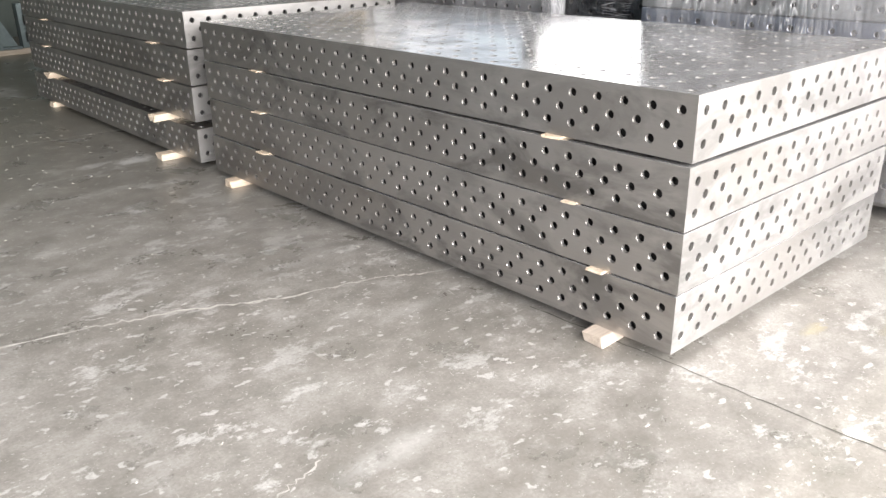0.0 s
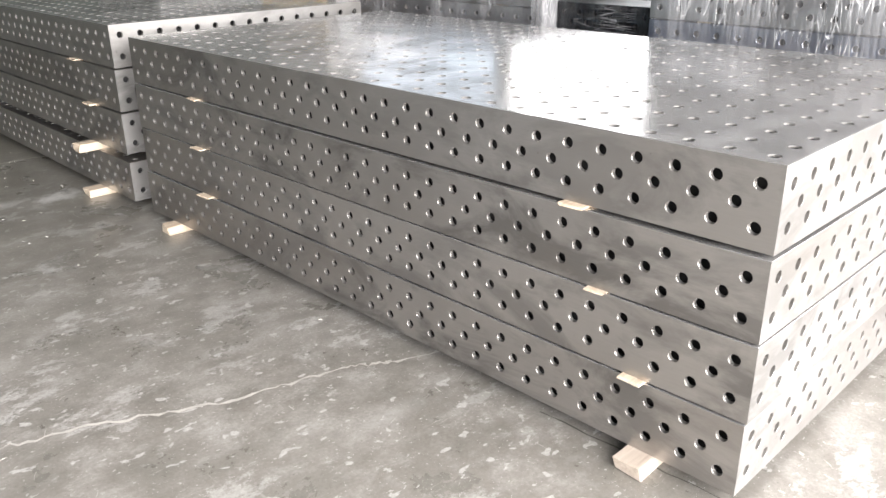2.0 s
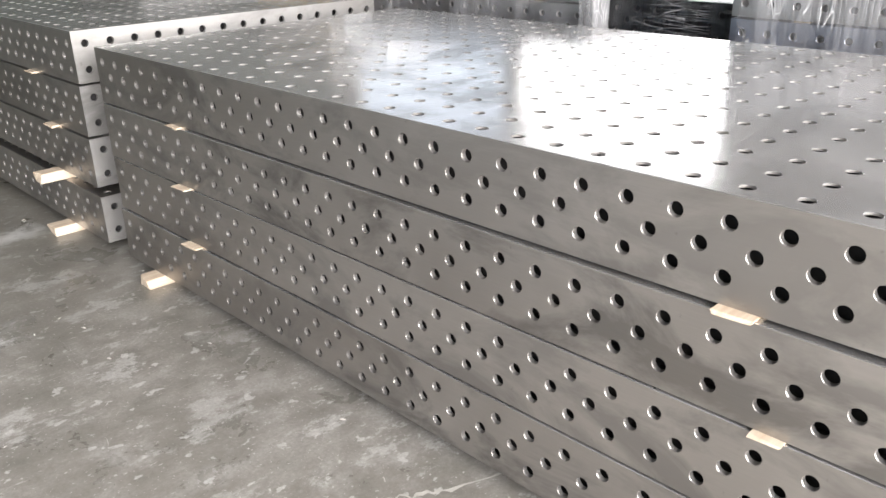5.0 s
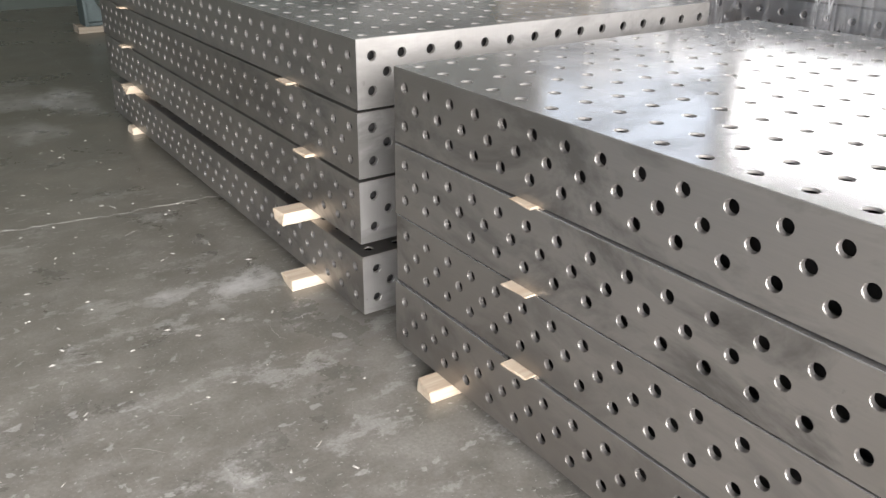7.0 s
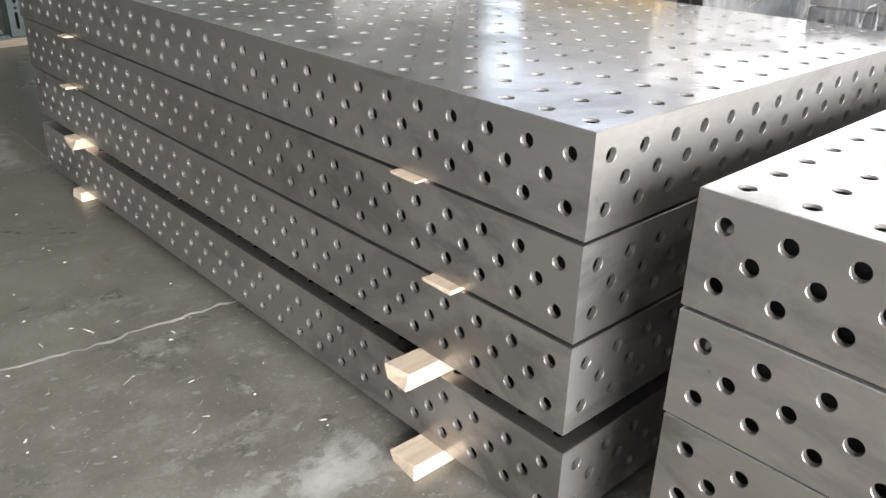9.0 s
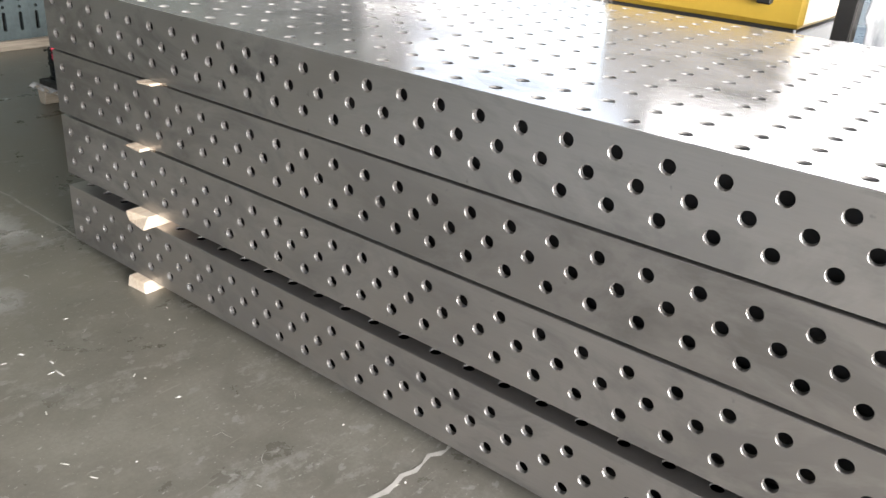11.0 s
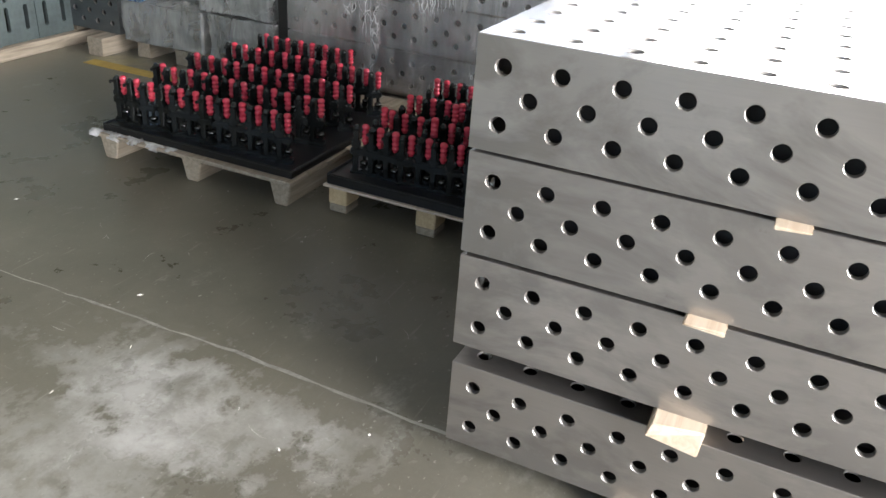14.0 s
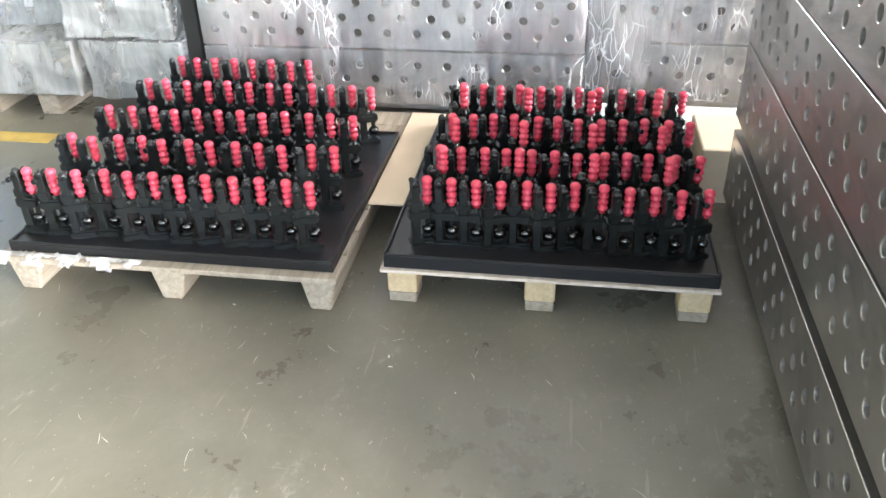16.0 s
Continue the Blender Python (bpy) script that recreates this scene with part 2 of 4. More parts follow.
def film(name, tint, haze, crease, streak, rough=0.14, glint=(0.90, 0.90, 0.91), curl=1.6):
    """Stretch film: hazy and see-through, with creases in bundles and their glints painted in as pale colour."""
    m = material(name, tint, rough)
    n = Nodes(m)

    def creases(vec, width):
        k = n.t.nodes.new("ShaderNodeTexVoronoi")
        k.feature = "DISTANCE_TO_EDGE"
        k.inputs["Scale"].default_value = 1.0
        w = n.t.nodes.new("ShaderNodeTexNoise")
        w.inputs["Scale"].default_value, w.inputs["Detail"].default_value = 5.0, 3.0
        n.link(n.co.outputs["Object"], w.inputs["Vector"])
        j = n.t.nodes.new("ShaderNodeVectorMath")
        j.operation = "MULTIPLY_ADD"
        n.link(w.outputs["Color"], j.inputs[0])
        j.inputs[1].default_value = (curl, curl, curl)
        n.link(vec, j.inputs[2])
        n.link(j.outputs[0], k.inputs["Vector"])
        f = k.outputs["Distance"]
        return f, n.ramp(f, (0.0, 1.0), (width, 0.55), (width * 2.6, 0.0))

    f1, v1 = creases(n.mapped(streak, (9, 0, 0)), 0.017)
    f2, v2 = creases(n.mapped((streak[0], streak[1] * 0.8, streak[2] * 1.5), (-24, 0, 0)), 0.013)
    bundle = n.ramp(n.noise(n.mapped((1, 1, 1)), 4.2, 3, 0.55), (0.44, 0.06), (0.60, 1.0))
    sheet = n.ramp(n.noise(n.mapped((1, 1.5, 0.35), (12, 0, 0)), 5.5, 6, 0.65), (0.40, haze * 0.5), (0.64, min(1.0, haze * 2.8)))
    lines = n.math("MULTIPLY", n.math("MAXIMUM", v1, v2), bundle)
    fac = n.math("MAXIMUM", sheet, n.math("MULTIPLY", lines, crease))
    # crease lines take a pale colour, a painted highlight
    n.set(Base_Color=n.mix(lines, tint, glint), Normal=n.bump(f1, 0.55, 0.012, n.bump(f2, 0.5, 0.008)))
    clear = n.t.nodes.new("ShaderNodeBsdfTransparent")
    mixer = n.t.nodes.new("ShaderNodeMixShader")
    n.link(fac, mixer.inputs[0])
    n.link(clear.outputs[0], mixer.inputs[1])
    n.link(n.b.outputs[0], mixer.inputs[2])
    n.link(mixer.outputs[0], n.out.inputs[0])
    return m


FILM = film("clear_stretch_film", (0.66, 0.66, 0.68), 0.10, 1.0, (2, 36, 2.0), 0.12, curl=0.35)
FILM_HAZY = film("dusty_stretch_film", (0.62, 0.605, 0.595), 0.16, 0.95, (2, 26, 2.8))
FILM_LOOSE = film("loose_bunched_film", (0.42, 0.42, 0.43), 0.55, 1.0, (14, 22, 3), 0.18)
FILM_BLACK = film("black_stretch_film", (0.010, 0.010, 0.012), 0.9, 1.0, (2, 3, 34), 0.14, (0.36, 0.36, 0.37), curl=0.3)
FILM_WHITE = film("white_bale_film", (0.86, 0.87, 0.88), 0.93, 1.0, (2, 10, 6), 0.3)


def speckled(name, base, rough, metal=0.0, scale=18.0, vary=0.25, bumped=0.1):
    m = material(name, base, rough, metal)
    n = Nodes(m)
    f = n.noise(n.mapped(), scale, 5, 0.6)
    g = n.noise(n.mapped(), scale * 0.15, 3, 0.5)
    col = n.mix(n.ramp(f, (0.35, 0.0), (0.75, 1.0)), base, tuple(c * (1 - vary) for c in base))
    col = n.mix(n.ramp(g, (0.4, 0.0), (0.75, 0.6)), col, tuple(min(1, c * (1 + vary)) for c in base))
    n.set(Base_Color=col, Normal=n.bump(f, bumped, 0.001))
    return m


BLACK_IRON = speckled("oiled_black_iron", (0.014, 0.016, 0.016), 0.22, 0.3, 60)
RED_GRIP = speckled("red_moulded_plastic", (0.60, 0.050, 0.085), 0.22, 0.0, 90, 0.15, 0.04)
BRIGHT_PAD = speckled("plated_steel_pad", (0.10, 0.10, 0.10), 0.18, 1.0, 60)
BLACK_TRAY = speckled("black_plastic_tray", (0.008, 0.008, 0.009), 0.35, 0.0, 30)
BRACKET = speckled("grey_green_cast_steel", (0.12, 0.15, 0.15), 0.48, 0.55, 40)
CARD = speckled("cardboard", (0.60, 0.49, 0.35), 0.8, 0.0, 14, 0.08, 0.05)
# WALL and CEIL are for unseen surfaces, kept dark to cut bounced light
WALL = speckled("dusty_wall_paint", (0.075, 0.075, 0.07), 0.85, 0.0, 4, 0.15)
WALL_GREEN = speckled("dark_green_wall_paint", (0.040, 0.050, 0.042), 0.8, 0.0, 4, 0.2)
HOOD_GREY = speckled("pale_grey_machine_paint", (0.42, 0.41, 0.40), 0.5, 0.0, 10, 0.1)
CEIL = speckled("sheet_roof", (0.075, 0.075, 0.075), 0.7, 0.0, 3, 0.2)
YELLOW = speckled("yellow_machine_paint", (0.62, 0.40, 0.05), 0.45, 0.0, 9, 0.12)
DARK = speckled("dark_machine_frame", (0.03, 0.028, 0.026), 0.5, 0.3, 12)
BLUE_CLOTH = speckled("blue_woven_sheet", (0.03, 0.17, 0.50), 0.6, 0.0, 120, 0.3)
PALE_CLOTH = speckled("pale_blue_stripe", (0.45, 0.62, 0.78), 0.6, 0.0, 120, 0.2)
CRACK = speckled("crack_filler", (0.52, 0.50, 0.46), 0.8, 0.0, 30, 0.35)
JOINT_PALE = speckled("worn_joint_filler", (0.36, 0.35, 0.31), 0.8, 0.0, 30, 0.45)
JOINT = speckled("joint_dirt", (0.12, 0.115, 0.10), 0.8, 0.0, 30, 0.4)
LINE_YELLOW = speckled("worn_yellow_line", (0.44, 0.30, 0.07), 0.6, 0.0, 14, 0.4)


# ---- mesh helpers ----
def mesh(name, verts, faces, mats, smooth=(), index=()):
    me = bpy.data.meshes.new(name)
    me.from_pydata(verts, [], faces)
    for m in mats:
        me.materials.append(m)
    if len(index):
        me.polygons.foreach_set("material_index", index)
    if len(smooth):
        me.polygons.foreach_set("use_smooth", smooth)
    me.update()
    return me


def child(name, data, parent, label=""):
    ob = new(name, data)
    ob.parent = parent
    return tagged(ob, label)


def box_bm(bm, x0, x1, y0, y1, z0, z1):
    vs = [bm.verts.new(p) for p in ((x0, y0, z0), (x1, y0, z0), (x1, y1, z0), (x0, y1, z0), (x0, y0, z1), (x1, y0, z1), (x1, y1, z1), (x0, y1, z1))]
    for f in ((3, 2, 1, 0), (4, 5, 6, 7), (0, 1, 5, 4), (1, 2, 6, 5), (2, 3, 7, 6), (3, 0, 4, 7)):
        bm.faces.new([vs[i] for i in f])
    return vs


def finish(name, bm, mat, bevel=0.0, segments=1, smooth=False):
    if bevel:
        bmesh.ops.bevel(bm, geom=bm.edges[:], offset=bevel, segments=segments, affect="EDGES", clamp_overlap=True)
    bmesh.ops.recalc_face_normals(bm, faces=bm.faces[:])
    me = bpy.data.meshes.new(name)
    bm.to_mesh(me)
    bm.free()
    me.materials.append(mat)
    if smooth:
        me.polygons.foreach_set("use_smooth", [True] * len(me.polygons))
    return me


def box_mesh(name, x0, x1, y0, y1, z0, z1, mat, bevel=0.0):
    bm = bmesh.new()
    box_bm(bm, x0, x1, y0, y1, z0, z1)
    return finish(name, bm, mat, bevel)


def turned(name, profile, mat, segs=14):
    """A mesh turned round z from (radius, height) pairs."""
    v, f = [], []
    for r, z in profile:
        for k in range(segs):
            a = 2 * math.pi * k / segs
            v.append((r * math.cos(a), r * math.sin(a), z))
    for i in range(len(profile) - 1):
        for k in range(segs):
            q = (k + 1) % segs
            f.append((i * segs + k, i * segs + q, (i + 1) * segs + q, (i + 1) * segs + k))
    f.append(tuple(reversed(range(segs))))
    f.append(tuple(range((len(profile) - 1) * segs, len(profile) * segs)))
    return mesh(name, v, f, [mat], [True] * (len(f) - 2) + [False] * 2)


# ---- setting: floor, walls with openings, roof ----
X0, X1, Y0, Y1, HH = HALL
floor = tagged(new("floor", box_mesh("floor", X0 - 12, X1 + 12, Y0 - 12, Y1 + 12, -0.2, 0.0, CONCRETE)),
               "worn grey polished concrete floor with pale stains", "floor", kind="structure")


def wall(name, along, at, lo, hi, holes, label, mat=WALL):
    """A wall 0.25 thick; holes are (from, to, sill, head)."""
    bm = bmesh.new()
    a, b = (at, at + 0.25) if at > 0 else (at - 0.25, at)

    def piece(u0, u1, z0, z1):
        if along == "x":
            box_bm(bm, u0, u1, a, b, z0, z1)
        else:
            box_bm(bm, a, b, u0, u1, z0, z1)

    u = lo
    for h0, h1, sill, head in holes:
        piece(u, h0, 0, HH)
        if sill > 0:
            piece(h0, h1, 0, sill)
        piece(h0, h1, head, HH)
        u = h1
    piece(u, hi, 0, HH)
    tagged(new(name, finish(name, bm, mat)), label, "wall", kind="structure")


wall("wall_south", "x", Y0, X0, X1, [(-7.9, 4.9, 0, 5.65)], "dusty painted hall wall with a wide open door")
wall("wall_north", "x", Y1, X0, X1, [], "dark green dusty painted hall wall", WALL_GREEN)
wall("wall_east", "y", X1, Y0, Y1, [(1.3, 7.25, 0, 3.35), (7.5, 10.9, 0.7, 4.5)], "dusty painted hall wall with door and window")
# unseen openings, added to hold the west fill lamps
wall("wall_west", "y", X0, Y0, Y1, [(-4.95, 2.95, 0.3, 4.7), (4.55, 10.95, 0.75, 4.65)], "dusty painted hall wall with openings added for fill light")
tagged(new("ceiling", box_mesh("ceiling", X0 - 0.3, X1 + 0.3, Y0 - 0.3, Y1 + 0.3, HH, HH + 0.2, CEIL)), "grey sheet-metal hall roof", "ceiling", kind="structure")


def ribbon(name, points, width, mat, label, jitter=0.012, z=0.0015, steps=14):
    """A thin uneven strip lying on the floor: a filled crack or a joint."""
    rnd = random.Random(len(name) + int(points[0][1] * 100))
    line = []
    for (x0, y0), (x1, y1) in zip(points, points[1:]):
        for k in range(steps):
            s = k / steps
            line.append(Vector((x0 + (x1 - x0) * s, y0 + (y1 - y0) * s)))
    line.append(Vector(points[-1]))
    v, f = [], []
    for i, p in enumerate(line):
        d = (line[min(i + 1, len(line) - 1)] - line[max(i - 1, 0)]).normalized()
        nrm = Vector((-d.y, d.x))
        off = nrm * rnd.uniform(-jitter, jitter)
        w = width * rnd.uniform(0.35, 1.5)
        v += [(*(p + off + nrm * w), z), (*(p + off - nrm * w), z)]
        if i:
            f.append((2 * i - 2, 2 * i - 1, 2 * i + 1, 2 * i))
    tagged(new(name, mesh(name, v, f, [mat])), label, "floor crack", kind="structure")


ribbon("floor_crack", [(-2.2, 1.78), (-1.24, 1.567), (-0.945, 1.461), (-0.589, 1.287), (-0.263, 1.214), (-0.1, 1.12), (0.4, 0.95)], 0.0052, CRACK, "pale filled crack across the concrete floor")
ribbon("floor_crack", [(-2.4, 4.95), (-0.852, 4.657), (-0.474, 4.6), (-0.017, 4.577), (0.3, 4.5)], 0.006, CRACK, "pale filled crack across the concrete floor")
ribbon("floor_crack", [(-1.6, 0.42), (-1.28, 0.30), (-1.1, 0.36)], 0.003, CRACK, "short pale scratch in the concrete floor")
ribbon("floor_joint", [(0.02, -3.5), (0.015, -0.644), (0.009, 0.023), (0.0, 0.6)], 0.0025, JOINT, "dark narrow saw-cut joint in the concrete", 0.004)
ribbon("floor_joint", [(0.07, 6.1), (0.09, 6.8), (0.08, 7.5), (0.05, 8.8)], 0.0042, JOINT_PALE, "pale worn joint in the concrete", 0.004)
tagged(new("floor_marking", box_mesh("floor_marking", 1.72, 1.80, 8.45, 9.0, 0.0, 0.002, LINE_YELLOW)), "worn yellow painted line on the concrete", "floor line", kind="structure")


# ---- perforated plates ----
def perforated(nu, nv, frame_at, segs=16, bore=0.0145, deep=0.0125, lift=0.0012, inset=0.0, square=False):
    """A plate nu x nv tenths of a metre, bored every 100 mm, staggered or square; frame_at maps (u, v, depth) to space."""
    V, F, S, M = [], [], [], []

    def vert(u, v, w):
        V.append(frame_at(u, v, w))
        return len(V) - 1

    def face(*ids, smooth=False, bored=False):
        F.append(ids)
        S.append(smooth)
        M.append(1 if bored else 0)

    def quad(u0, u1, v0, v1):
        face(vert(u0, v0, 0), vert(u1, v0, 0), vert(u1, v1, 0), vert(u0, v1, 0))

    W, H, g = nu * 0.1, nv * 0.1, 0.025
    quad(inset, W - inset, inset, g)
    quad(inset, W - inset, H - g, H - inset)
    quad(inset, g, g, H - g)
    quad(W - g, W - inset, g, H - g)
    for a in range(1, 2 * nu):
        for b in range(1, 2 * nv):
            cu, cv = a * 0.05, b * 0.05
            if (a + b) % 2 or (square and a % 2 == 0):
                quad(cu - g, cu + g, cv - g, cv + g)
                continue
            corner = [vert(cu + g * i, cv + g * j, 0) for i, j in ((1, 1), (-1, 1), (-1, -1), (1, -1))]
            rings = []
            for r, w in ((bore + lift, 0), (bore, -lift), (bore, -lift), (bore, -deep)):
                rings.append([vert(cu + r * math.cos(2 * math.pi * (k + 0.5) / segs), cv + r * math.sin(2 * math.pi * (k + 0.5) / segs), w) for k in range(segs)])
            q = segs // 4
            for k in range(segs):
                n = (k + 1) % segs
                if (k + 1) % q:
                    face(corner[k // q], rings[0][n], rings[0][k])
                else:
                    face(corner[k // q], corner[(k // q + 1) % 4], rings[0][n], rings[0][k])
                face(rings[0][k], rings[0][n], rings[1][n], rings[1][k])
                face(rings[2][k], rings[2][n], rings[3][n], rings[3][k], smooth=True, bored=True)
    return V, F, S, M


TH = 0.2  # height of a table


def table_meshes(kind, nl, nw, top_mat, side_mat, full, segs, end_mat=None):
    L, W = nl * 0.1, nw * 0.1
    out = {}
    e = 0.0015
    flat = lambda q, m=side_mat: mesh(kind, [tuple(p) for p in q[0]], q[1], [m, STEEL_BORE], q[2], q[3])
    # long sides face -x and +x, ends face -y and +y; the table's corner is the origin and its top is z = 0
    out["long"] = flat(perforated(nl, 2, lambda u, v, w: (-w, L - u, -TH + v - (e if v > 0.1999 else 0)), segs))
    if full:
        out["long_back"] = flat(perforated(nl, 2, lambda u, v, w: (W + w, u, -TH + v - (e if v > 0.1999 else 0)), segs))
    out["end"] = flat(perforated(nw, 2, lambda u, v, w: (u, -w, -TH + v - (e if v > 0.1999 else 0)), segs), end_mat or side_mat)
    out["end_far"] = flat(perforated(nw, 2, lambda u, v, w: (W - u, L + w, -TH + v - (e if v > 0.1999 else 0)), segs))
    if not full:
        out["long_back"] = box_mesh(kind + "_back", W - 0.02, W, 0.0, L, -TH, -e, side_mat)
    if full:
        V, F, S, M = perforated(nw, nl, lambda u, v, w: (u, v, w), segs, deep=0.0055, inset=e, square=True)
    else:
        V, F, S = [(e, e, 0), (W - e, e, 0), (W - e, L - e, 0), (e, L - e, 0)], [(0, 1, 2, 3)], [False]
        M = [0]
    k = len(V)
    V += [(e, e, 0), (W - e, e, 0), (W - e, L - e, 0), (e, L - e, 0), (0, 0, -e), (W, 0, -e), (W, L, -e), (0, L, -e)]
    for i in range(4):
        j = (i + 1) % 4
        F.append((k + 4 + i, k + 4 + j, k + j, k + i))
        S.append(False)
        M.append(0)
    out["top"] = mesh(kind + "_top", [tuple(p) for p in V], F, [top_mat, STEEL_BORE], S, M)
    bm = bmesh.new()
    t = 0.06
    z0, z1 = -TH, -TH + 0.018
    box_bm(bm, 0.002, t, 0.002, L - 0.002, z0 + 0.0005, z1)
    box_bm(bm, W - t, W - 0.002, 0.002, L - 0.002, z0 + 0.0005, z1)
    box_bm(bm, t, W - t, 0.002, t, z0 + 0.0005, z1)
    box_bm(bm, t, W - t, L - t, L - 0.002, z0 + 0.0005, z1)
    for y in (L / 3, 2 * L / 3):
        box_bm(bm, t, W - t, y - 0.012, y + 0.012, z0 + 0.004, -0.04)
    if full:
        # added dark inner box and floor sheet, so that holes and gaps look shaded
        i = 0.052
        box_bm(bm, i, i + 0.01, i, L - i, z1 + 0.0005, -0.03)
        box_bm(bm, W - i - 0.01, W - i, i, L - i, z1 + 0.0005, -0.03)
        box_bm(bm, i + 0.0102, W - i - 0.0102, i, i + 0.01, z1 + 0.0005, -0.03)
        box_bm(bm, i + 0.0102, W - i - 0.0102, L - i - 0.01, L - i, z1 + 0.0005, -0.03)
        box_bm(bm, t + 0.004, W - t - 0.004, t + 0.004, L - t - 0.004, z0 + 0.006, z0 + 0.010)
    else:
        # added bottom sheet, keeps light from below out of the holes
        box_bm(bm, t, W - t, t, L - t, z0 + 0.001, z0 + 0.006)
    out["ribs"] = finish(kind + "_ribs", bm, INSIDE_DARK)
    return out


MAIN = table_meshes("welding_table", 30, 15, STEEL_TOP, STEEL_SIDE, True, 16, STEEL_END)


def welding_table(m, parts, label, group, name="welding_table"):
    root = new(name)
    root.empty_display_size = 0.1
    child("top_plate", parts["top"], root, "smooth ground top plate" if parts is MAIN else "")
    child("side_plate", parts["long"], root)
    if "long_back" in parts:
        child("side_plate", parts["long_back"], root)
    child("end_plate", parts["end"], root)
    child("end_plate", parts["end_far"], root)
    child("rib_frame", parts["ribs"], root)
    root.matrix_world = m
    return tagged(root, label, "welding table", group)


# corner x, y, top height, yaw, tilt along the length
A_TABLES = ((0.0, 0.0, 0.864, 0.0, -0.07), (-0.010, -0.002, 0.654, -0.15, 0.0), (-0.013, -0.004, 0.449, -0.24, 0.0), (-0.009, 0.002, 0.240, -0.1, 0.0))
B_TABLES = ((0.0, 3.199, 0.898, -0.37, 0.0), (-0.003, 3.199, 0.690, -0.56, 0.0), (-0.004, 3.199, 0.480, -0.62, 0.0), (-0.004, 3.194, 0.238, -0.51, 0.0))
for i, (x, y, z, yaw, tilt) in enumerate(A_TABLES):
    welding_table(pose(x, y, z, tilt, 0, yaw), MAIN, ("bare ground-steel perforated welding table on top of a stack", "bare steel perforated welding table with oily smudges, in a stack",
                                        "bare steel perforated welding table in a stack", "bare steel perforated welding table resting on wooden blocks")[i], "first stack of tables")
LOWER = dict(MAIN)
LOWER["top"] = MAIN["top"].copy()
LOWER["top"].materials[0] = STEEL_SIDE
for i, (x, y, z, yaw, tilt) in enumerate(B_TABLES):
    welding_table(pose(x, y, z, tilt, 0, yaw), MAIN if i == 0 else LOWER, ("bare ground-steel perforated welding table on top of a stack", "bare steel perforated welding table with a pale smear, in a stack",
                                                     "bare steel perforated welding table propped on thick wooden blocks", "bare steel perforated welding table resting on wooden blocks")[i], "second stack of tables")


# ---- wooden blocks and spacers ----
def timber(name, x0, x1, y0, y1, z0, z1, mat, label, group, skew=0.0, rough=0.004):
    rnd = random.Random(int((y0 + z0) * 1000))
    bm = bmesh.new()
    vs = box_bm(bm, 0, x1 - x0, 0, y1 - y0, 0, z1 - z0)
    for v in vs:
        if v.co.x < 0.001:
            v.co.x += rnd.uniform(-rough, rough) * 2
            v.co.y += rnd.uniform(-rough, rough)
    bmesh.ops.bevel(bm, geom=bm.edges[:], offset=min(0.0022, (z1 - z0) * 0.18), segments=2, affect="EDGES")
    ob = new(name, finish(name, bm, mat))
    ob.matrix_world = pose(x0, y0, z0, 0, 0, skew)
    return tagged(ob, label, "wood block", group)


GREY_PINE = wood("weathered_pine", (0.60, 0.52, 0.44), (0.46, 0.38, 0.31))
lab = "short sawn pine block under a welding table"
timber("wooden_block", -0.072, 0.55, 0.218, 0.300, 0.0, 0.0395, GREY_PINE, "grey-pink sawn pine block under a welding table", "floor blocks", 1.0)
timber("wooden_block", -0.070, 0.60, 2.710, 2.800, 0.0, 0.0395, PINE, "split sawn pine block under a welding table", "floor blocks", -2.0, 0.010)
timber("wooden_block", -0.094, 0.60, 3.536, 3.622, 0.0, 0.0375, PINE, lab, "floor blocks", -1.5)
timber("wooden_block", -0.014, 0.60, 5.744, 5.832, 0.0, 0.0375, PINE, lab, "floor blocks", 0.5)
lab = "thick pine block between two stacked welding tables"
timber("wooden_block", -0.098, 0.60, 3.556, 3.632, 0.2385, 0.2795, PINE, lab, "thick blocks", -1.0)
timber("wooden_block", -0.016, 0.60, 5.700, 5.792, 0.2385, 0.2795, PINE, lab, "thick blocks", 0.6, 0.006)
lab = "thin pine slip between two stacked welding tables"
for y0, y1, z0, z1, x0 in (
    (0.478, 0.552, 0.6545, 0.6630, -0.026), (2.418, 2.490, 0.6545, 0.6605, -0.019), (0.398, 0.455, 0.4495, 0.4535, -0.030), (2.408, 2.492, 0.4495, 0.4535, -0.031),
    (0.265, 0.335, 0.2405, 0.2485, -0.034), (2.390, 2.478, 0.2405, 0.2485, -0.034), (3.622, 3.708, 0.6905, 0.6975, -0.028), (3.498, 3.590, 0.4805, 0.4895, -0.030),
    (5.628, 5.684, 0.6905, 0.6975, -0.012), (5.710, 5.776, 0.4805, 0.4895, -0.010),
):
    timber("wooden_slip", x0, 0.5, y0, y1, z0, z1, PINE, lab, "thin slips", 0.0, 0.003)

# ---- film-wrapped stacks of tables behind ----
BACK = {}


